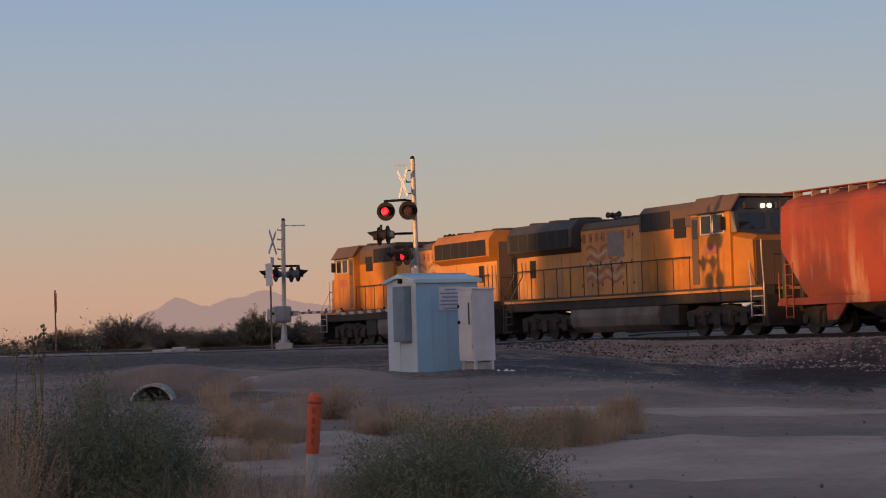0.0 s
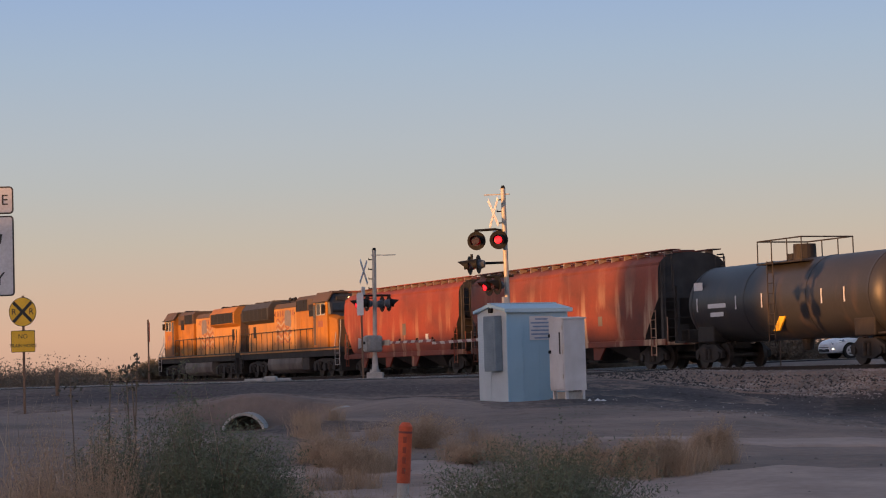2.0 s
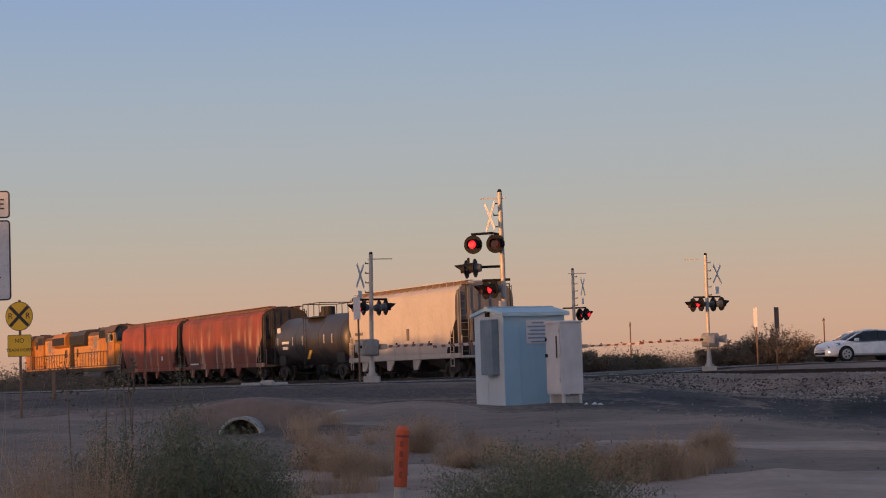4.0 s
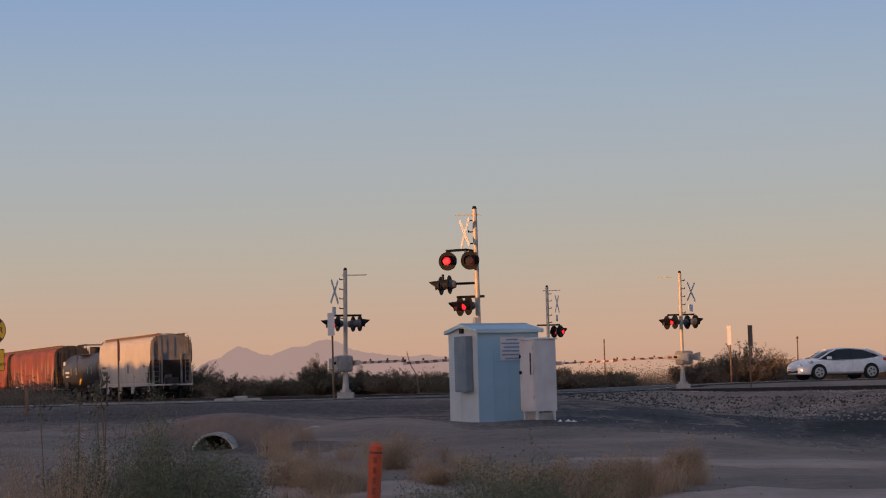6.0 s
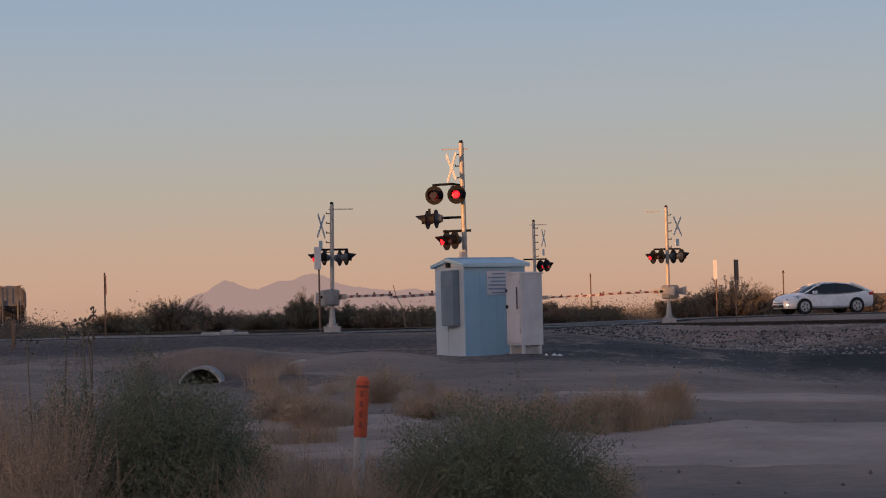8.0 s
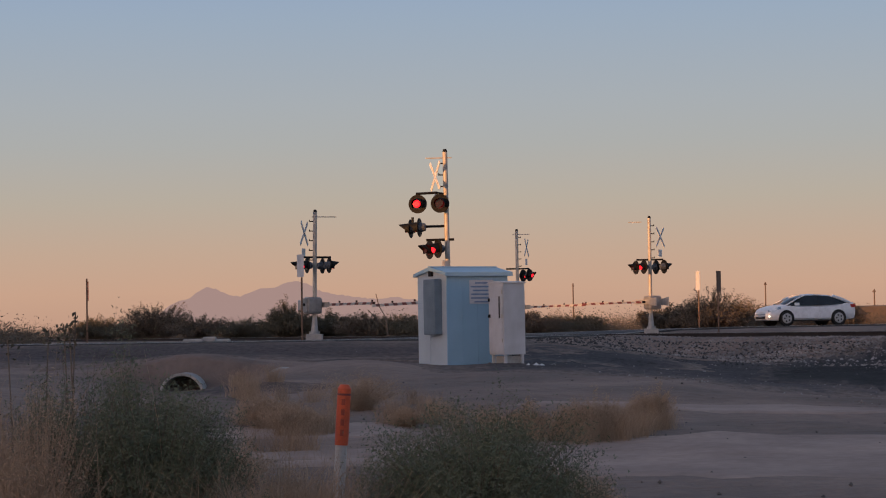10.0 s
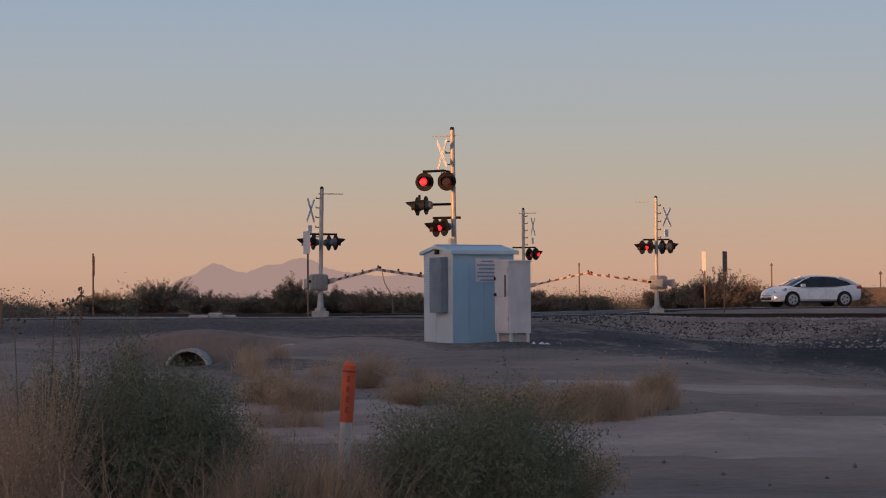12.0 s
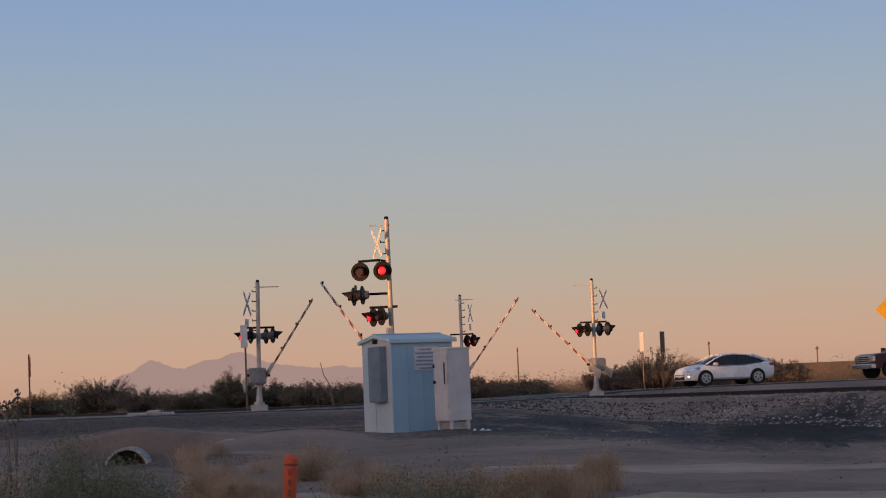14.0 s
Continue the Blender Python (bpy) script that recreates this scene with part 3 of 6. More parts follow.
# ---- hut and cabinet ----
def build_hut():
    a = 26.0
    s = 70.6
    x, y = -15 / s, 3650 / s
    t = thing("signal_hut", pose(x, y, 0.70, 0, 0, a), "pale blue metal signal hut with a shallow gable roof", "hut")
    # local origin at the near vertical corner: +x runs along the long face, +y along the end face
    lx, ly, h = 1.72, 1.72, 2.34
    part("wall", box(0, lx, 0, ly, 0.0, h, 0.012), "hut", t, "pale blue sheet metal walls")
    for i in range(1, 4):
        part("wall_seam", box(lx * i / 4 - 0.012, lx * i / 4 + 0.012, -0.012, 0.0, 0.05, h - 0.05, 0.003), "hut", t)
    part("corner_trim", box(-0.012, 0.03, -0.014, 0.03, 0.0, h, 0.004), "hut", t)
    o = 0.09
    roof = prism([(-o, h - 0.02), (-o, h + 0.06), (ly / 2, h + 0.22), (ly + o, h + 0.06), (ly + o, h - 0.02), (ly / 2, h + 0.13)], -o, lx + o, "x")
    r = part("roof", roof, "hut", t, "shallow pitched metal roof")
    part("fascia", box(-o - 0.004, lx + o + 0.004, -o - 0.014, -o, h - 0.04, h + 0.055, 0.003), "hut", r)
    part("gable", prism([(0.0, h), (ly, h), (ly / 2, h + 0.13)], -0.006, 0.02, "x"), "hut_pale", t)
    part("ridge_cap", box(-o - 0.01, lx + o + 0.01, ly / 2 - 0.07, ly / 2 + 0.07, h + 0.212, h + 0.235, 0.008), "hut", r)
    part("gable_vent", box(-0.07, -0.004, ly / 2 - 0.09, ly / 2 + 0.09, h - 0.02, h + 0.1, 0.008), "matt_black", t, "small gable vent")
    part("end_wall", box(-0.006, 0.0, 0.034, ly, 0.0, h), "hut_pale", t, "paler end wall")
    part("door", box(-0.022, -0.006, 0.98, ly - 0.06, 0.1, h - 0.2, 0.004), "hut_pale", t, "end door")
    lv = part("louvre_panel", box(-0.034, -0.022, 1.0, ly - 0.08, h - 1.35, h - 0.3, 0.0), "hut_pale", t, "pale louvred vent")
    for i in range(16):
        z = h - 1.32 + i * 0.063
        part("louvre", prism([(-0.034, z), (-0.052, z), (-0.036, z + 0.045)], 1.02, ly - 0.1, "y"), "hut_pale", lv)
    ac = part("air_conditioner", box(-0.22, -0.004, 0.28, 0.94, h - 1.5, h - 0.1, 0.02), "blue_grey", t, "grey-blue wall air conditioner with louvred face")
    for i in range(20):
        z = h - 1.42 + i * 0.06
        part("slat", prism([(-0.22, z), (-0.234, z), (-0.222, z + 0.04)], 0.36, 0.92, "y"), "blue_grey", ac)
        part("side_slat", prism([(-0.19, z), (-0.03, z), (-0.03, z + 0.03), (-0.19, z + 0.03)], 0.292, 0.3, "y"), "blue_grey", ac)
    sg = part("notice_sign", box(0.62, 1.3, -0.022, -0.013, h - 0.74, h - 0.14, 0.002), "sign_white", t, "white notice with blue lettering")
    for i, w in enumerate((0.36, 0.62, 0.5, 0.6, 0.6, 0.42)):
        z = h - 0.21 - i * 0.095
        part("notice_line", box(0.96 - w / 2, 0.96 + w / 2, -0.024, -0.022, z - 0.022, z + 0.016), "faded_blue", sg)
    part("vent_stack", box(0.72, 0.86, ly - 0.1, ly + 0.04, h + 0.1, h + 0.42, 0.01), "galv", t)
    part("meter_box", box(1.32, 1.5, -0.12, -0.012, 1.05, 1.65, 0.015), "hut", t, "small meter box")

    c = thing("relay_cabinet", pose(1.17, 50.7, 0.70, 0, 0, 26), "white metal relay cabinet on legs beside the hut", "cabinet")
    w, d, z0, z1 = 0.60, 0.78, 0.32, 2.08
    part("body", box(0, w, 0, d, z0, z1, 0.012), "cabinet", c)
    part("roof", prism([(-0.03, z1), (-0.03, z1 + 0.03), (d / 2, z1 + 0.06), (d + 0.03, z1 + 0.03), (d + 0.03, z1)], -0.03, w + 0.03, "x"), "cabinet", c)
    dr = part("door", box(-0.022, -0.002, 0.03, d - 0.03, z0 + 0.05, z1 - 0.06, 0.005), "cabinet", c, "narrow cabinet door")
    part("door_window", box(-0.028, -0.022, 0.2, d - 0.12, z1 - 0.85, z1 - 0.35, 0.003), "sign_white", dr)
    # black strip drawn in for the shadow at the window's edge
    part("window_shadow_strip", box(-0.034, -0.022, 0.14, 0.2, z1 - 0.86, z1 - 0.32, 0.003), "ink", dr)
    part("handle", box(-0.07, -0.022, d - 0.14, d - 0.06, z0 + 0.92, z0 + 1.0, 0.01), "matt_black", dr)
    part("padlock", box(-0.06, -0.022, d - 0.1, d - 0.05, z0 + 1.32, z0 + 1.4, 0.01), "matt_black", dr)
    for zz in (z0 + 0.3, z0 + 0.9, z0 + 1.5):
        part("hinge", rod((-0.03, 0.025, zz), (-0.03, 0.025, zz + 0.1), 0.014, seg=8), "galv", dr)
    for lx_ in (0.04, w - 0.1):
        for ly_ in (0.03, d - 0.1):
            part("leg", box(lx_, lx_ + 0.07, ly_, ly_ + 0.07, -0.1, z0, 0.004), "cabinet", c)
    part("plinth", box(0.12, w - 0.02, 0.1, d - 0.1, -0.1, z0 - 0.03, 0.01), "concrete", c, "concrete plinth")


M["pale_yellow"] = streaked("faded_yellow_paint", (0.50, 0.25, 0.07), (0.20, 0.13, 0.08), (0.36, 0.17, 0.045), 0.7, 0.6)
# soot tone that also holds the shade on hood roof and nose front
M["soot_shade_yellow"] = streaked("sooty_shaded_yellow_paint", (0.11, 0.07, 0.048), (0.07, 0.055, 0.045), (0.075, 0.055, 0.042), 0.5, 0.75)
# car ends and outlets: colours darkened to hold the shade on them
M["end_shade"] = mat("shaded_car_end", (0.055, 0.05, 0.05), (0.032, 0.03, 0.03), 0.8, scale=1.5)
M["grey_end_shade"] = mat("shaded_grey_car_end", (0.19, 0.188, 0.195), (0.135, 0.133, 0.136), 0.85, scale=1.2)
M["hut_pale"] = mat("pale_hut_end_metal", (0.50, 0.58, 0.64), (0.44, 0.52, 0.585), 0.45, scale=1.5, fine=60, bump=0.06)
M["bracket"] = mat("dusty_bracket_steel", (0.36, 0.28, 0.24), (0.28, 0.2, 0.17), 0.7, scale=3)
M["faded_red"] = mat("faded_red_paint", (0.30, 0.10, 0.06), (0.24, 0.10, 0.06), 0.6, scale=3)
M["faded_white"] = mat("faded_white_paint", (0.42, 0.34, 0.27), (0.34, 0.26, 0.2), 0.6, scale=3)
M["faded_blue_grey"] = mat("faded_blue_grey_paint", (0.20, 0.18, 0.19), (0.16, 0.14, 0.14), 0.6, scale=3)
M["arm_white"] = mat("dusty_white_paint", (0.55, 0.53, 0.50), (0.42, 0.40, 0.38), 0.6, scale=4)
M["blue_grey"] = mat("blue_grey_louvres", (0.19, 0.25, 0.30), (0.15, 0.20, 0.25), 0.6, scale=3)
M["faded_blue"] = mat("faded_blue_print", (0.16, 0.23, 0.36), (0.22, 0.30, 0.44), 0.6, scale=8)

# ---- train ----
TRAIN_SPEED = 26.74


def wheelset(parent, x, r=0.46):
    bm = bmesh.new()
    for s in (-1, 1):
        rod((x, s * 0.70, r), (x, s * 0.83, r), r, r, 22, bm)
        rod((x, s * 0.66, r), (x, s * 0.70, r), r + 0.03, r + 0.03, 22, bm)
        rod((x, s * 0.83, r), (x, s * 1.0, r), 0.1, 0.1, 10, bm)
    rod((x, -0.7, r), (x, 0.7, r), 0.09, seg=10, bm=bm)
    part("wheelset", bm, "wheel", parent)


def freight_truck(parent, x):
    fr = bmesh.new()
    for s in (-1, 1):
        prism([(x - 1.15, 0.36), (x - 1.15, 0.62), (x - 0.55, 0.86), (x + 0.55, 0.86), (x + 1.15, 0.62), (x + 1.15, 0.36), (x + 0.8, 0.34), (x + 0.35, 0.2), (x - 0.35, 0.2), (x - 0.8, 0.34)],
              s * 0.95, s * 1.1, "y", fr)
        for dx in (-0.88, 0.88):
            rod((x + dx, s * 1.1, 0.46), (x + dx, s * 1.17, 0.46), 0.14, seg=12, bm=fr)
        for dx in (-0.15, 0.15):
            rod((x + dx, s * 1.12, 0.3), (x + dx, s * 1.12, 0.7), 0.09, seg=8, bm=fr)
    box(x - 0.25, x + 0.25, -1.1, 1.1, 0.45, 0.8, 0.02, fr)
    f = part("truck_frame", fr, "black", parent, "grimy cast truck frame")
    for dx in (-0.88, 0.88):
        wheelset(f, x + dx)


def coupler(parent, x, s):
    part("coupler", box(min(x, x + s * 0.75), max(x, x + s * 0.75), -0.12, 0.12, 0.72, 1.0, 0.03), "black", parent)


def ladder(parent, x, y, z0, z1, w=0.4, along="x", material="black"):
    bm = bmesh.new()
    dx, dy = (w / 2, 0) if along == "x" else (0, w / 2)
    for s in (-1, 1):
        rod((x + s * dx, y + s * dy, z0), (x + s * dx, y + s * dy, z1), 0.022, seg=6, bm=bm)
    n = int((z1 - z0) / 0.34)
    for i in range(n + 1):
        z = z0 + 0.05 + i * (z1 - z0 - 0.1) / max(n, 1)
        rod((x - dx, y - dy, z), (x + dx, y + dy, z), 0.018, seg=6, bm=bm)
    part("ladder", bm, material, parent)


def hopper_ring(x, z_low, bulge=1.0):
    """Cross-section of a covered hopper's body, from the lower edge up."""
    ys = [(1.50, z_low), (1.58, z_low + 0.25), (1.60, 2.2), (1.60, 2.75), (1.60, 3.3), (1.57, 3.9), (1.50, 4.12), (1.25, 4.36), (0.8, 4.50), (0.0, 4.55)]
    ring = [(x, y * bulge, z) for y, z in ys] + [(x, -y * bulge, z) for y, z in reversed(ys[:-1])]
    return ring


def build_hopper(name, label, skin, marks, half=7.85, bays=(-3.9, 0.0, 3.9), end_skin="end_shade"):
    t = thing(name, pose(0, 0, 0), label, "freight car", "freight cars of the train")
    ends = {}
    for e in (-1, 1):
        # the sheet ends slope in towards the bottom
        ends[e] = [(e * (half - 1.45 * max(0.0, (2.75 - z) / 1.65)), y, z) for x, y, z in hopper_ring(0, 1.1)]
    part("body", loft([ends[-1], ends[1]], caps=False), skin, t, "tall curved-side hopper body", smooth=True)
    # end sheets carry the shade of an unlit end in their colour
    for e in (-1, 1):
        upper = [(x - e * 0.002, y * 0.998, z - 0.002) for x, y, z in ends[e] if z > 2.7]
        lower = [(x - e * 0.002, y * 0.998, z) for x, y, z in ends[e] if z < 2.8]
        n = len(lower) // 2
        bm = bmesh.new()
        bm.faces.new([bm.verts.new(q) for q in upper])
        part("end_sheet", bm, end_skin, t, "vertical end sheet")
        bm = bmesh.new()
        rows = [(bm.verts.new(lower[k]), bm.verts.new(lower[-1 - k])) for k in range(n)]
        for a, b in zip(rows, rows[1:]):
            bm.faces.new((a[0], a[1], b[1], b[0]))
        part("slope_sheet", bm, "end_shade", t, "sloping end sheet, shade put into its dark colour")
    part("side_sill", box(-half - 0.3, half + 0.3, 1.44, 1.56, 0.92, 1.16, 0.02), skin, t)
    part("side_sill", box(-half - 0.3, half + 0.3, -1.56, -1.44, 0.92, 1.16, 0.02), skin, t)
    for yy in (1.53, -1.53):
        part("roof_edge", box(-half, half, min(yy, yy * 0.97), max(yy, yy * 0.97), 4.05, 4.16, 0.01), skin, t)
    # outlets below the body, the shade under the car put into their colour
    for k in bays:
        bm = loft([[(k - 1.8, 1.45, 1.1), (k + 1.8, 1.45, 1.1), (k + 1.8, -1.45, 1.1), (k - 1.8, -1.45, 1.1)],
                   [(k - 0.35, 0.5, 0.36), (k + 0.35, 0.5, 0.36), (k + 0.35, -0.5, 0.36), (k - 0.35, -0.5, 0.36)]])
        o = part("outlet_hopper", bm, "end_shade", t, "sloped outlet hopper, shade put into its dark colour")
        part("outlet_gate", box(k - 0.45, k + 0.45, -0.75, 0.75, 0.28, 0.38, 0.02), "black", o)
        part("web_plate", prism([(k + 1.0, 1.12), (k + 2.35, 1.12), (k + 2.3, 0.42), (k + 1.75, 0.42)], 1.38, 1.46, "y"), skin, t)
    part("centre_sill", box(-half - 0.55, half + 0.55, -0.3, 0.3, 0.65, 1.0, 0.02), "black", t)
    for s in (-1, 1):
        part("slope_bolster", prism([(-0.35, 0.95), (0.35, 0.95), (0.18, 2.5), (-0.18, 2.5)], s * (half - 0.9), s * (half - 1.0), "x"), end_skin, t)
        part("end_platform", box(min(s * (half - 0.45), s * (half + 0.55)), max(s * (half - 0.45), s * (half + 0.55)), -1.45, 1.45, 0.92, 1.04, 0.02), skin, t)
        for yy in (-1.42, -0.75, 0.75, 1.42):
            part("end_post", box(min(s * (half - 0.05), s * (half + 0.12)), max(s * (half - 0.05), s * (half + 0.12)), yy - 0.06, yy + 0.06, 1.0, 4.1 if abs(yy) > 1 else 3.2, 0.01), end_skin, t)
        for yy in (-1, 1):
            ladder(t, s * (half + 0.24), yy * 1.2, 0.85, 4.35, 0.42, "y", end_skin)
            ladder(t, s * (half - 0.45), yy * 1.63, 0.5, 2.3, 0.42, "x", skin)
            part("corner_post", rod((s * (half + 0.42), yy * 1.45, 0.98), (s * (half + 0.42), yy * 1.45, 2.0), 0.025, seg=6), skin, t)
        part("brake_gear", box(min(s * (half - 0.35), s * (half + 0.25)), max(s * (half - 0.35), s * (half + 0.25)), -0.5, 0.4, 1.05, 1.5, 0.05), "black", t)
        part("roof_grab", pipe([(s * half, 1.2, 4.42), (s * (half + 0.5), 1.2, 4.42), (s * (half + 0.5), 1.2, 3.0)], 0.028, 6), "black", t)
        part("roof_grab", pipe([(s * half, -1.2, 4.42), (s * (half + 0.5), -1.2, 4.42), (s * (half + 0.5), -1.2, 3.0)], 0.028, 6), "black", t)
        freight_truck(t, s * (half - 1.55))
        coupler(t, s * (half + 0.2), s)
    # running boards on the roof
    for yy in (-0.95, 0.95):
        w = part("running_board", box(-half - 0.4, half + 0.4, yy - 0.22, yy + 0.22, 4.60, 4.64, 0.006), skin, t, "grated roof walkway")
        for i in range(17):
            xx = -half + 0.2 + i * (2 * half - 0.4) / 16
            part("walkway_bracket", box(xx - 0.018, xx + 0.018, yy - 0.16, yy + 0.2, 4.34, 4.6), "bracket", w)
    for i in range(int(half * 1.24)):
        xx = -half + 0.9 + i * 1.63
        part("roof_hatch", box(xx - 0.6, xx + 0.6, -0.35, 0.35, 4.53, 4.64, 0.03), skin, t)
    y = 1.606
    for x0, x1, z0, z1, col in marks:
        part("painted_mark", box(x0, x1, y, y + 0.004, z0, z1), col, t)
    return t


def build_tank_car():
    t = thing("tank_car", pose(0, 0, 0), "dark weathered tank car with a railed hatch platform", "freight car", "freight cars of the train")
    rings, n, zc, r = [], 36, 2.36, 1.44
    stations = [(-7.75, 0.05), (-7.67, 0.45), (-7.47, 0.78), (-7.17, 0.95), (-6.85, 1.0), (6.85, 1.0), (7.17, 0.95), (7.47, 0.78), (7.67, 0.45), (7.75, 0.05)]
    for x, k in stations:
        rings.append([(x, r * k * math.cos(2 * math.pi * i / n), zc + r * k * math.sin(2 * math.pi * i / n)) for i in range(n)])
    part("tank", loft(rings), "tank_black", t, "long dark cylindrical tank", smooth=True)
    for x in (-6.8, -2.4, 2.4, 6.8):
        part("tank_band", loft([[(x - 0.06, 1.452 * math.cos(2 * math.pi * i / n), zc + 1.452 * math.sin(2 * math.pi * i / n)) for i in range(n)],
                                [(x + 0.06, 1.452 * math.cos(2 * math.pi * i / n), zc + 1.452 * math.sin(2 * math.pi * i / n)) for i in range(n)]]), "tank_black", t, smooth=True)
    part("hatch", rod((0, 0, 3.7), (0, 0, 4.3), 0.45, 0.43, 20), "black", t, "round hatch bonnet")
    part("valve_box", box(0.55, 1.0, -0.25, 0.25, 3.75, 4.0, 0.04), "black", t)
    part("platform", box(-1.75, 1.75, -1.15, 1.15, 3.62, 3.67, 0.01), "black", t)
    bm = bmesh.new()
    pipe([(-1.7, -1.1, 4.47), (1.7, -1.1, 4.47), (1.7, 1.1, 4.47), (-1.7, 1.1, 4.47), (-1.7, -1.1, 4.47)], 0.026, 6, bm)
    for x in (-1.7, -0.6, 0.6, 1.7):
        for y in (-1.1, 1.1):
            rod((x, y, 3.62), (x, y, 4.47), 0.026, seg=6, bm=bm)
    part("platform_rail", bm, "black", t, "pipe handrail round the hatch")
    ladder(t, 0.0, 1.52, 0.7, 3.7, 0.45)
    for s in (-1, 1):
        part("stub_sill", box(min(s * 5.2, s * 8.4), max(s * 5.2, s * 8.4), -0.35, 0.35, 0.7, 1.15, 0.03), "black", t)
        part("saddle", box(min(s * 5.4, s * 6.8), max(s * 5.4, s * 6.8), -1.2, 1.2, 0.95, 1.55, 0.05), "black", t)
        part("end_platform", box(min(s * 7.4, s * 8.4), max(s * 7.4, s * 8.4), -1.45, 1.45, 0.98, 1.05, 0.01), "black", t)
        part("end_rail", pipe([(s * 8.3, -1.4, 1.05), (s * 8.3, -1.4, 1.95), (s * 8.3, 1.4, 1.95), (s * 8.3, 1.4, 1.05)], 0.026, 6), "black", t)
        freight_truck(t, s * 6.1)
        coupler(t, s * 8.1, s)
    part("bottom_outlet", rod((0, 0, 0.55), (0, 0, 1.15), 0.2, 0.28, 14), "black", t)
    for x in (-5.2, -3.6, 0.9, 3.0, 6.3):
        part("reflector_strip", box(x - 0.035, x + 0.035, 1.42, 1.447, 2.1, 2.6), "sign_white", t)
    part("placard", box(6.0, 6.75, 1.30, 1.33, 2.75, 3.2), "sign_white", t, "white marking panel")
    part("yellow_flash", prism([(-0.2, 1.25), (0.25, 1.25), (-0.25, 1.75), (-0.7, 1.75)], 1.27, 1.33, "y"), "sign_yellow", t, "yellow safety flash")
    for i, (x, w) in enumerate(((4.6, 1.5), (4.6, 1.1))):
        part("lettering", box(x - w / 2, x + w / 2, 1.42, 1.447, 2.2 - i * 0.32, 2.36 - i * 0.32), "sign_white", t)
    return t


def loco_truck(parent, x):
    fr = bmesh.new()
    for s in (-1, 1):
        prism([(x - 2.35, 0.55), (x - 2.35, 0.85), (x - 1.0, 1.0), (x + 1.0, 1.0), (x + 2.35, 0.85), (x + 2.35, 0.55), (x + 1.2, 0.42), (x - 1.2, 0.42)], s * 1.0, s * 1.18, "y", fr)
        for dx in (-1.85, 0, 1.85):
            box(x + dx - 0.22, x + dx + 0.22, min(s * 1.18, s * 1.3), max(s * 1.18, s * 1.3), 0.32, 0.75, 0.03, fr)
        for dx in (-0.95, 0.95):
            rod((x + dx, s * 1.22, 0.35), (x + dx, s * 1.22, 0.85), 0.14, seg=10, bm=fr)
            rod((x + dx * 1.5, s * 1.22, 0.7), (x + dx * 0.6, s * 1.22, 0.75), 0.07, seg=8, bm=fr)
    f = part("truck_frame", fr, "black", parent, "grimy three-axle truck frame")
    for dx in (-1.85, 0, 1.85):
        wheelset(f, x + dx, 0.53)


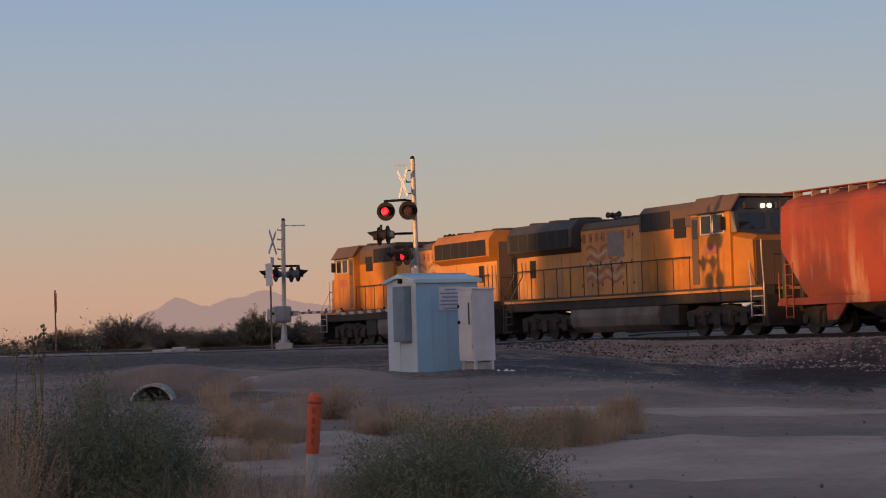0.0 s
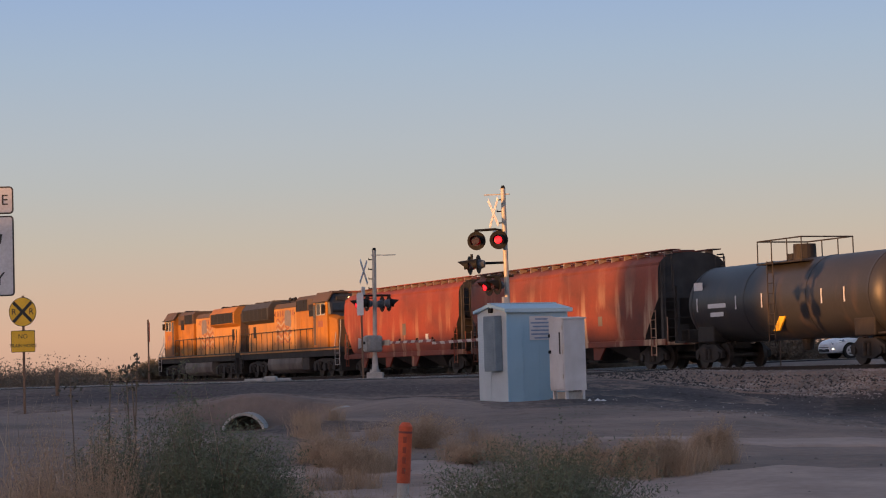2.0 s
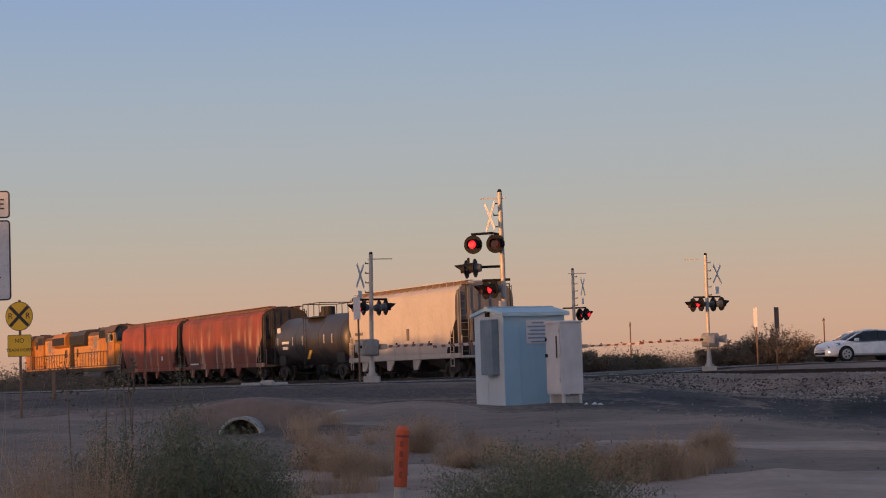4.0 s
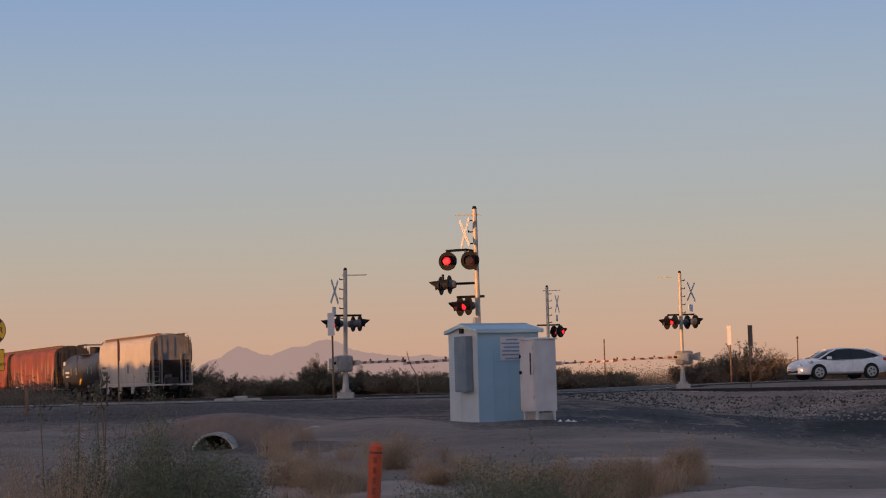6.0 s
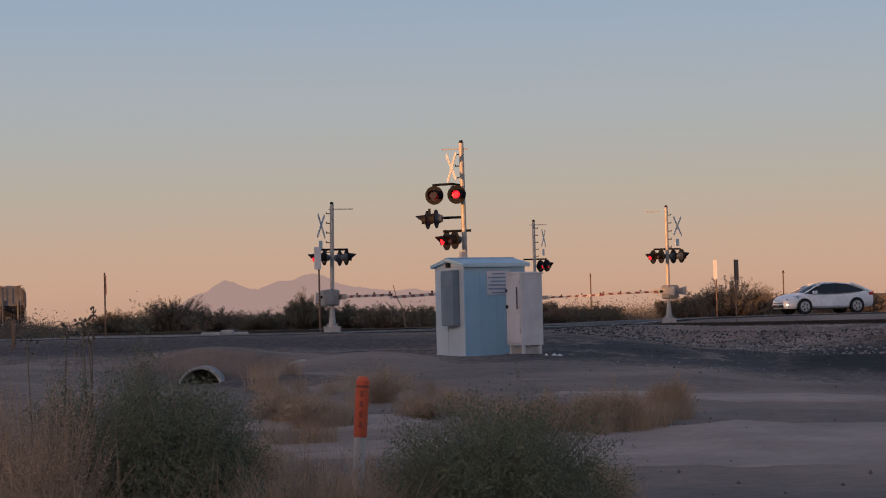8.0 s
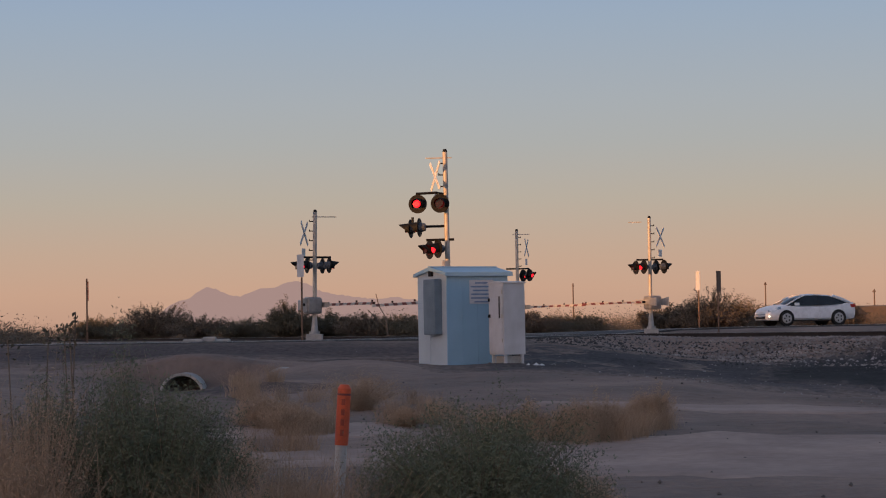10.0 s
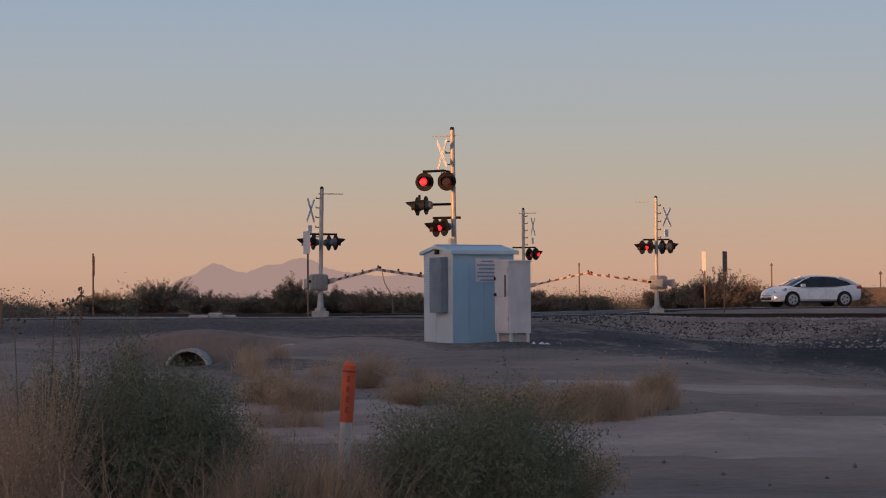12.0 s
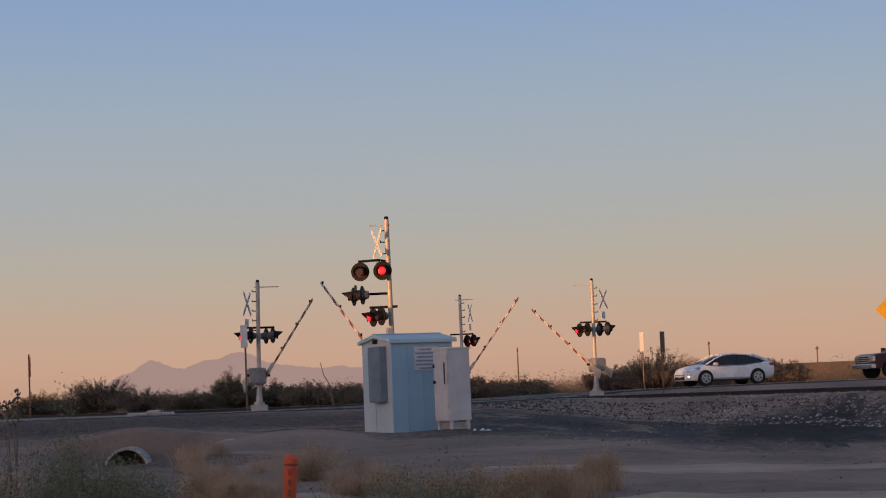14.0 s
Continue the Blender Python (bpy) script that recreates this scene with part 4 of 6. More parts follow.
def build_locomotive():
    """Cab end at local +x."""
    t = thing("diesel_locomotive", pose(0, 0, 0), "yellow diesel freight locomotive with grey roof, grimy trucks", "locomotive", "locomotives")
    part("frame", box(-10.6, 10.6, -1.42, 1.42, 1.12, 1.46, 0.03), "black", t, "black underframe")
    part("sill_stripe", box(-10.6, 10.6, -1.5, 1.5, 1.46, 1.55, 0.01), "pale_yellow", t, "thin pale yellow sill")
    part("walkway", box(-10.6, 10.6, -1.53, 1.53, 1.55, 1.62, 0.01), "loco_grey", t)
    # engine hood between the radiator and the cab
    part("hood", prism([(-0.98, 1.62), (0.98, 1.62), (0.98, 4.12), (0.74, 4.34), (-0.74, 4.34), (-0.98, 4.12)], -4.1, 1.3, "x", bevel=0.015), "pale_yellow", t, "faded yellow engine hood")
    part("hood_roof", prism([(-1.0, 4.08), (-0.76, 4.32), (0.76, 4.32), (1.0, 4.08), (1.0, 4.13), (0.78, 4.38), (-0.78, 4.38), (-1.0, 4.13)], -4.1, 1.3, "x"), "soot_shade_yellow", t, "hood roof, soot and shade in its paint")
    part("electrical_hood", prism([(-1.16, 1.62), (1.16, 1.62), (1.16, 3.78), (-1.16, 3.78)], 1.3, 5.8, "x", bevel=0.02), "yellow", t, "yellow hood behind the cab")
    part("intake_housing", prism([(-1.2, 3.785), (1.2, 3.785), (1.2, 4.4), (0.95, 4.64), (-0.95, 4.64), (-1.2, 4.4)], 1.3, 5.6, "x", bevel=0.02), "soot_shade_yellow", t, "sooty intake housing")
    # flared radiator section at the rear
    part("radiator_base", box(-10.2, -4.1, -0.98, 0.98, 1.62, 3.4, 0.015), "pale_yellow", t, "yellow rear hood")
    part("radiator_hood", prism([(-0.98, 3.3), (0.98, 3.3), (1.42, 3.5), (1.42, 4.2), (1.1, 4.56), (-1.1, 4.56), (-1.42, 4.2), (-1.42, 3.5)], -10.3, -4.1, "x", bevel=0.03),
         "loco_grey", t, "black flared radiator section")
    part("hood_end", box(-10.34, -10.2, -0.95, 0.95, 1.64, 4.1, 0.02), "soot_shade_yellow", t, "grimy rear hood end")
    part("end_door", box(-10.37, -10.34, -0.35, 0.35, 1.7, 3.4, 0.01), "loco_grey", t)
    for y in (-0.16, 0.16):
        part("rear_lamp", rod((-10.4, y, 3.95), (-10.34, y, 3.95), 0.08, seg=12), "sign_white", t)

    def on_side(s, x0, x1, y0, y1, z0, z1, bevel=0.0):
        return box(x0, x1, min(s * y0, s * y1), max(s * y0, s * y1), z0, z1, bevel)

    for s in (-1, 1):
        g = part("radiator_grille", on_side(s, -10.0, -4.4, 1.42, 1.434, 3.54, 4.2), "grille", t, "long dark radiator grille")
        for i in range(9):
            z = 3.6 + i * 0.064
            part("grille_bar", on_side(s, -10.0, -4.4, 1.434, 1.445, z, z + 0.02), "black", g)
        for k in range(1, 6):
            x = -10.0 + k * 0.93
            part("grille_post", on_side(s, x - 0.03, x + 0.03, 1.434, 1.452, 3.54, 4.2), "loco_grey", g)
        g = part("intake_grille", on_side(s, 1.5, 3.75, 1.2, 1.214, 3.8, 4.42), "grille", t, "black intake grille")
        for k in range(4):
            part("grille_post", on_side(s, 1.5 + k * 0.72, 1.56 + k * 0.72, 1.214, 1.226, 3.8, 4.42), "black", g)
        part("hood_window", on_side(s, 4.0, 4.88, 1.2, 1.216, 3.8, 4.1), "grille", t)
        part("hood_window", on_side(s, 4.0, 4.88, 1.16, 1.19, 3.42, 3.78), "grille", t)
        # doors of the hood, each with a latch and hinges
        for k in range(6):
            x0 = -4.0 + k * 0.88
            d = part("hood_door", on_side(s, x0, x0 + 0.84, 0.98, 0.996, 1.72, 3.98, 0.004), "pale_yellow", t, "tall hood door")
            part("latch", on_side(s, x0 + 0.74, x0 + 0.79, 0.996, 1.02, 2.7, 2.85), "black", d)
            for z in (1.95, 3.7):
                part("hinge", on_side(s, x0 - 0.03, x0 + 0.04, 0.996, 1.008, z, z + 0.12), "black", d)
        for k in range(7):
            x0 = -10.1 + k * 0.85
            part("hood_door", on_side(s, x0, x0 + 0.80, 0.98, 0.994, 1.72, 3.2, 0.004), "pale_yellow", t, "short hood door")
        part("open_vent", on_side(s, -8.9, -8.35, 0.994, 1.01, 2.45, 3.15), "grille", t)
        for k in range(4):
            part("hood_door", on_side(s, 1.4 + k * 1.1, 2.42 + k * 1.1, 1.16, 1.174, 1.72, 3.35, 0.004), "yellow", t, "yellow locker door")
        part("air_tank", rod((-3.9, s * 1.25, 1.36), (0.6, s * 1.25, 1.36), 0.15, seg=14), "tank_grey", t, "long grey air reservoir")
        # waving flag emblem in stripes, worn through in places
        for i in range(7):
            n = 14
            for k in range(n):
                if (k * 7 + i * 5) % 11 == 3:
                    continue
                x0 = -3.6 + k * 0.235
                w0, w1 = 0.11 * math.sin(k * 1.05), 0.11 * math.sin((k + 1) * 1.05)
                z = 2.12 + i * 0.2
                bm = prism([(x0, z + w0), (x0 + 0.236, z + w1), (x0 + 0.236, z + 0.11 + w1), (x0, z + 0.11 + w0)], s * 1.0, s * 1.004, "y")
                part("emblem_stripe", bm, "faded_red" if i % 2 == 0 else "faded_white", t)
        part("emblem_field", prism([(-1.75, 3.1), (-0.4, 2.95), (-0.35, 3.75), (-0.7, 3.95), (-1.45, 3.98), (-1.7, 3.8)], s * 1.005, s * 1.009, "y"), "faded_blue_grey", t, "faded blue-grey emblem field")
        for i in range(8):
            part("lettering", on_side(s, -3.9 + i * 0.55, -3.62 + i * 0.55, 0.997, 1.003, 3.62, 3.95), "faded_red", t)
        # handrails
        rail = part("handrail", pipe([(-10.4, s * 1.47, 2.72), (5.6, s * 1.47, 2.72)], 0.022, 6), "black", t, "pipe handrail along the walkway")
        for k in range(14):
            x = -10.3 + k * 1.22
            part("handrail_post", rod((x, s * 1.47, 1.6), (x, s * 1.47, 2.72), 0.02, seg=6), "black", rail)
        # end steps, their side plates and rails
        for e in (-1, 1):
            st = part("steps", on_side(s, min(e * 9.9, e * 10.7), max(e * 9.9, e * 10.7), 1.15, 1.5, 0.30, 0.36), "black", t, "black corner steps")
            # cab-end rails and tread edges paler as if lit: light put into colour
            pale = "alum" if e > 0 else "loco_grey"
            for z in (0.62, 0.93, 1.24):
                part("tread", on_side(s, min(e * 9.95, e * 10.65), max(e * 9.95, e * 10.65), 1.1, 1.48, z, z + 0.04), "black", st)
                part("tread_edge", on_side(s, min(e * 9.97, e * 10.63), max(e * 9.97, e * 10.63), 1.481, 1.5, z, z + 0.03), pale, st)
            part("step_plate", on_side(s, min(e * 10.66, e * 10.72), max(e * 10.66, e * 10.72), 1.05, 1.5, 0.3, 1.6), "loco_grey", st)
            for x in (10.7, 9.85):
                part("step_rail", pipe([(e * x, s * 1.49, 0.6), (e * x, s * 1.49, 1.7), (e * (x - 0.55), s * 1.2, 2.55), (e * (x - 0.55), s * 1.2, 3.1)], 0.026, 6), pale, st)
    # cab and nose
    cab = part("cab", prism([(-1.5, 1.62), (1.5, 1.62), (1.5, 4.12), (1.15, 4.6), (-1.15, 4.6), (-1.5, 4.12)], 5.8, 8.55, "x", bevel=0.03), "yellow", t, "wide yellow cab")
    part("cab_roof", prism([(-1.53, 4.12), (-1.16, 4.61), (1.16, 4.61), (1.53, 4.12), (1.57, 4.16), (1.18, 4.7), (-1.18, 4.7), (-1.57, 4.16)], 5.75, 8.75, "x"), "soot_shade_yellow", t, "sooty cab roof")
    front = loft([[(8.552, 1.42, 3.42), (8.552, 1.44, 4.12), (8.552, 1.12, 4.58), (8.552, -1.12, 4.58), (8.552, -1.44, 4.12), (8.552, -1.42, 3.42)],
                  [(8.72, 1.30, 3.42), (8.62, 1.36, 4.12), (8.60, 1.1, 4.56), (8.60, -1.1, 4.56), (8.62, -1.36, 4.12), (8.72, -1.30, 3.42)]])
    part("cab_front", front, "dark_blue", t, "dark blue-grey cab front")
    nose = loft([[(8.552, 1.38, 1.62), (8.552, 1.38, 3.28), (8.552, 1.1, 3.42), (8.552, -1.1, 3.42), (8.552, -1.38, 3.28), (8.552, -1.38, 1.62)],
                 [(9.7, 1.22, 1.62), (9.62, 1.22, 3.12), (9.58, 0.95, 3.28), (9.58, -0.95, 3.28), (9.62, -1.22, 3.12), (9.7, -1.22, 1.62)]])
    part("nose", nose, "yellow", t, "blunt yellow nose")
    part("nose_top", prism([(8.74, 3.415), (9.58, 3.285), (9.58, 3.30), (8.74, 3.44)], -1.0, 1.0, "y"), "dark_blue", t)
    # dark plate over the yellow nose; its colour holds the shade there
    part("nose_front", box(9.70, 9.74, -1.18, 1.18, 1.64, 3.1, 0.015), "soot_shade_yellow", t, "nose front, shade put into its dark paint")
    for y in (-0.68, 0.68):
        part("windshield", prism([(8.69, 3.52), (8.735, 3.52), (8.665, 4.06), (8.63, 4.06)], y - 0.52, y + 0.52, "y"), "glass", cab, "dark cab windshield")
    part("number_board", box(8.58, 8.72, -0.95, -0.4, 4.2, 4.42, 0.02), "loco_grey", cab)
    part("number_board", box(8.58, 8.72, 0.4, 0.95, 4.2, 4.42, 0.02), "loco_grey", cab)
    for y in (-0.14, 0.14):
        part("headlight", rod((8.62, y, 4.3), (8.7, y, 4.3), 0.075, seg=14), "lamp_white", cab, "lit headlight")
    for s in (-1, 1):
        for x0, x1 in ((6.55, 7.3), (7.4, 8.15)):
            w = part("side_window", on_side(s, x0, x1, 1.5, 1.512, 3.42, 4.06, 0.003), "glass", cab, "cab side window")
            part("window_frame", pipe([(x0, s * 1.512, 3.42), (x1, s * 1.512, 3.42), (x1, s * 1.512, 4.06), (x0, s * 1.512, 4.06), (x0, s * 1.512, 3.42)], 0.028, 6), "alum", w, "pale window frame")
        part("sunshade", prism([(6.4, 4.1), (8.3, 4.1), (8.3, 4.14), (6.4, 4.14)], s * 1.5, s * 1.78, "y"), "loco_grey", cab)
        d = part("cab_door", on_side(s, 5.86, 6.36, 1.5, 1.512, 1.75, 4.05, 0.004), "soot_shade_yellow", cab, "grimy cab door")
        part("door_glass", on_side(s, 5.93, 6.29, 1.512, 1.52, 3.3, 3.95, 0.003), "glass", d)
        part("mirror", on_side(s, 8.25, 8.33, 1.55, 1.75, 3.5, 3.95, 0.02), "grille", cab)
        part("number_bars", on_side(s, 6.75, 7.7, 1.5, 1.506, 2.75, 3.1), "faded_red", cab, "faded red number bars")
    # roof gear
    for x in (-9.3, -7.4, -5.5):
        part("radiator_fan", rod((x, 0, 4.55), (x, 0, 4.68), 0.72, 0.68, 24), "black", t, "roof radiator fan")
    for x in (-0.6, 0.6):
        part("brake_fan", rod((x, 0, 4.37), (x, 0, 4.5), 0.5, 0.47, 22), "black", t)
    part("exhaust_silencer", box(-2.2, -1.2, -0.45, 0.45, 4.36, 4.52, 0.04), "black", t)
    horn = part("air_horn", pipe([(-2.9, 0.0, 4.36), (-2.9, 0.0, 4.62)], 0.05, 8), "black", t, "cluster of air horns")
    for x, y in ((-3.3, 0.12), (-2.5, 0.0), (-3.2, -0.14)):
        part("trumpet", rod((-2.9, y, 4.64), (x, y, 4.66), 0.05, 0.12, 10), "black", horn)
    part("antenna_dome", rod((6.9, 0, 4.7), (6.9, 0, 4.82), 0.25, 0.12, 14), "black", t)
    part("roof_unit", box(5.9, 6.4, -0.5, 0.5, 4.7, 4.8, 0.03), "loco_grey", t)
    for e in (-1, 1):
        part("pilot", prism([(e * 10.4, 1.3), (e * 10.75, 1.3), (e * 10.9, 0.3), (e * 10.5, 0.25)], -1.45, 1.45, "y"), "black", t, "black pilot plate")
        part("end_rail", pipe([(e * 10.6, -1.0, 1.6), (e * 10.6, -1.0, 2.6), (e * 10.6, 1.0, 2.6), (e * 10.6, 1.0, 1.6)], 0.022, 6), "black", t)
        loco_truck(t, e * 7.1)
        coupler(t, e * 10.6, e)
    # fuel tank
    tank = prism([(-1.0, 0.22), (1.0, 0.22), (1.36, 0.45), (1.44, 0.8), (1.36, 1.18), (-1.36, 1.18), (-1.44, 0.8), (-1.36, 0.45)], -4.4, 3.0, "x", bevel=0.03)
    part("fuel_tank", tank, "tank_grey", t, "dusty grey fuel tank", smooth=True)
    for s in (-1, 1):
        part("battery_box", on_side(s, 3.2, 4.5, 0.95, 1.4, 0.4, 1.1, 0.03), "black", t)
    return t


M["dark_blue"] = mat("dark_blue_grey_paint", (0.035, 0.042, 0.06), (0.025, 0.03, 0.042), 0.5, scale=2)


def build_train():
    loco_a = build_locomotive()
    loco_b = copy_thing(loco_a, pose(0, 0, 0))
    # the leading engine's radiator section is yellow
    for c in loco_a.children:
        if c.name.startswith("radiator_hood"):
            c.data = c.data.copy()
            c.data.materials[0] = M["yellow"]
            c["label"] = "yellow flared radiator section"
    red = build_hopper("covered_hopper", "rust-red covered hopper car with pale stain runs", "rust_red",
                       [(-1.2, -0.7, 2.0, 2.6, "tank_grey"), (-4.4, -4.0, 1.7, 2.0, "sign_white")], 8.55)
    brown = build_hopper("covered_hopper", "rust-brown covered hopper car with heavy pale stains", "rust_brown",
                         [(-4.6, -4.2, 1.8, 2.2, "tank_grey"), (5.5, 7.6, 1.25, 1.35, "sign_white")], 9.7, (-5.7, -1.9, 1.9, 5.7))
    tank = build_tank_car()
    grey = build_hopper("covered_hopper", "pale grey covered hopper car at the end of the train", "grey_hopper",
                        [(-1.5, -1.1, 1.9, 2.5, "tank_grey"),
                         (5.6, 6.9, 2.35, 2.5, "tank_grey"), (5.5, 7.0, 2.0, 2.15, "tank_grey")], end_skin="grey_end_shade")
    # distance of each car's centre behind the end of the train, at 3.0 s the end's roof corner passes its mark
    lengths = [(loco_a, 21.8, 0), (loco_b, 21.2, 180), (red, 18.7, 0), (brown, 21.0, 0), (tank, 15.5, 0), (grey, 16.6, 0)]
    end_mark = (Vector((7.98, 79.07, 0)) - TRACK_C).dot(TRACK_D)        # end roof corner at 3.0 s
    back = end_mark - 0.9
    at = {}
    for ob, ln, turn in reversed(lengths):
        at[ob] = back + ln / 2
        back += ln
    for ob, ln, turn in lengths:
        ob.scale = ({loco_a: 0.965, loco_b: 0.945, tank: 0.9}.get(ob, 1.0), 1, 1.07 if ob in (loco_a, loco_b) else 1.045)
        rows = []
        for t in range(0, 15):
            p = track_at(at[ob] + TRAIN_SPEED * (t - 3.0))
            rows.append((float(t), pose(p.x, p.y, RAIL_Z, 0, 0, TRACK_RZ + turn)))
        MOVES.append((ob, rows))


# ---- road vehicles ----
def wheel(parent, x, y, r, s, travel):
    """A road wheel that rolls with its car. travel: rows of (t, metres forward)."""
    w = part("wheel", rod((0, -s * 0.11, 0), (0, s * 0.11, 0), r, r, 26), "tyre", parent, "black tyre")
    part("rim", rod((0, s * 0.112, 0), (0, s * 0.122, 0), r * 0.74, r * 0.68, 20), "rim", w, "silver alloy rim")
    for i in range(5):
        a = i * 2 * math.pi / 5
        c, d = math.cos(a), math.sin(a)
        part("rim_gap", rod((c * r * 0.4, s * 0.122, d * r * 0.4), (c * r * 0.4, s * 0.126, d * r * 0.4), r * 0.13, seg=8), "tyre", w)
    MOVES.append((w, [(t, pose(x, y, r) @ pose(0, 0, 0, 0, math.degrees(m / r), 0)) for t, m in travel]))


CAR_TRAVEL = ((0.0, -0.1), (3.0, -0.05), (6.0, 0), (12.7, 0.0), (13.0, 0.1), (13.3, 0.32), (13.6, 0.68), (13.8, 0.97), (14.0, 1.3))
TRUCK_TRAVEL = ((0.0, -2.0), (12.3, -2.0), (12.7, -1.2), (13.0, -0.2), (13.25, 0.5), (13.5, 0.92), (13.75, 1.12), (14.0, 1.18))


def build_sedan():
    """Faces local +x."""
    t = thing("white_sedan", pose(0, 0, 0), "white four-door sedan with dark windows waiting at the crossing", "car", "road vehicles")

    def ring(x, w, z0, z1, round_=0.75):
        return [(x, w * 0.86, z0), (x, w * 0.985, z0 + 0.12), (x, w, (z0 + z1) / 2), (x, w * 0.965, z1 - 0.12), (x, w * round_, z1), (x, 0, z1 + 0.025),
                (x, -w * round_, z1), (x, -w * 0.965, z1 - 0.12), (x, -w, (z0 + z1) / 2), (x, -w * 0.985, z0 + 0.12), (x, -w * 0.86, z0)]
    body = loft([ring(-2.30, 0.70, 0.42, 0.92), ring(-2.22, 0.80, 0.30, 1.04), ring(-1.75, 0.88, 0.24, 1.08), ring(-0.9, 0.90, 0.22, 0.98), ring(0.4, 0.90, 0.22, 0.95),
                 ring(1.15, 0.90, 0.23, 0.99), ring(1.7, 0.88, 0.24, 0.92), ring(2.08, 0.83, 0.24, 0.82), ring(2.24, 0.74, 0.25, 0.74), ring(2.31, 0.62, 0.28, 0.66)])
    part("body", body, "car_white", t, "white painted body", smooth=True)
    cab = loft([[(x, w, zb), (x, w * 0.97, zb + 0.1), (x, w * 0.82, zt), (x, 0, zt + 0.03), (x, -w * 0.82, zt), (x, -w * 0.97, zb + 0.1), (x, -w, zb)]
                for x, w, zb, zt in ((-2.02, 0.70, 1.02, 1.04), (-1.45, 0.80, 0.98, 1.27), (-0.9, 0.83, 0.94, 1.39), (-0.2, 0.84, 0.93, 1.435), (0.4, 0.84, 0.93, 1.39), (0.75, 0.82, 0.93, 1.25), (1.3, 0.76, 0.9, 0.96))])
    part("window_glass", cab, "glass", t, "dark tinted windows", smooth=True)
    roof = loft([[(x, w, z - 0.045), (x, w * 0.9, z + 0.005), (x, 0, z + 0.035), (x, -w * 0.9, z + 0.005), (x, -w, z - 0.045)]
                 for x, w, z in ((-1.95, 0.62, 1.07), (-1.5, 0.70, 1.26), (-0.9, 0.72, 1.405), (-0.2, 0.72, 1.45), (0.38, 0.70, 1.41))])
    part("roof", roof, "car_white", t, smooth=True)
    for s in (-1, 1):
        part("windscreen_pillar", pipe([(1.3, s * 0.75, 0.96), (0.75, s * 0.70, 1.25), (0.38, s * 0.68, 1.39)], 0.035, 8), "car_white", t)
        part("rear_pillar", pipe([(-1.1, s * 0.70, 1.37), (-1.6, s * 0.72, 1.2), (-2.0, s * 0.7, 1.04)], 0.075, 8), "car_white", t)
        part("centre_pillar", pipe([(-0.3, s * 0.83, 0.95), (-0.35, s * 0.69, 1.41)], 0.02, 6), "matt_black", t)
        part("mirror", box(0.78, 0.98, min(s * 0.9, s * 1.08), max(s * 0.9, s * 1.08), 0.92, 1.06, 0.03), "car_white", t, "door mirror")
        hl = part("headlamp", loft([[(1.66, s * 0.84, 0.74), (1.66, s * 0.885, 0.80), (1.66, s * 0.82, 0.88)], [(2.22, s * 0.56, 0.60), (2.22, s * 0.76, 0.64), (2.22, s * 0.60, 0.73)]]), "chrome", t, "headlamp")
        part("daytime_lamp", box(2.08, 2.24, min(s * 0.60, s * 0.78), max(s * 0.60, s * 0.78), 0.40, 0.46, 0.015), "headlight", t, "lit daytime running lamp")
        part("tail_lamp", box(-2.27, -2.0, min(s * 0.62, s * 0.83), max(s * 0.62, s * 0.83), 0.82, 0.97, 0.03), "red_paint", t, "red tail lamp")
        for x in (1.38, -1.32):
            part("wheel_arch", rod((x, s * 0.80, 0.34), (x, s * 0.912, 0.34), 0.385, seg=26), "matt_black", t)
            wheel(t, x, s * 0.83, 0.33, s, CAR_TRAVEL)
        part("door_seam", box(-0.356, -0.350, min(s * 0.895, s * 0.903), max(s * 0.895, s * 0.903), 0.35, 0.95), "rim", t)
        part("door_handle", box(-0.2, 0.0, min(s * 0.895, s * 0.925), max(s * 0.895, s * 0.925), 0.80, 0.83, 0.005), "car_white", t)
        part("sill", box(-0.95, 1.0, min(s * 0.82, s * 0.88), max(s * 0.82, s * 0.88), 0.18, 0.26, 0.02), "black", t)
    part("grille", box(2.2, 2.322, -0.55, 0.55, 0.30, 0.44, 0.02), "grille", t, "dark front grille")
    part("grille", box(2.16, 2.29, -0.52, 0.52, 0.56, 0.63, 0.02), "grille", t)
    part("grille_bar", box(2.2, 2.325, -0.52, 0.52, 0.5, 0.54, 0.01), "chrome", t)
    part("number_plate", box(2.3, 2.33, -0.16, 0.16, 0.4, 0.48, 0.005), "sign_white", t)
    return t


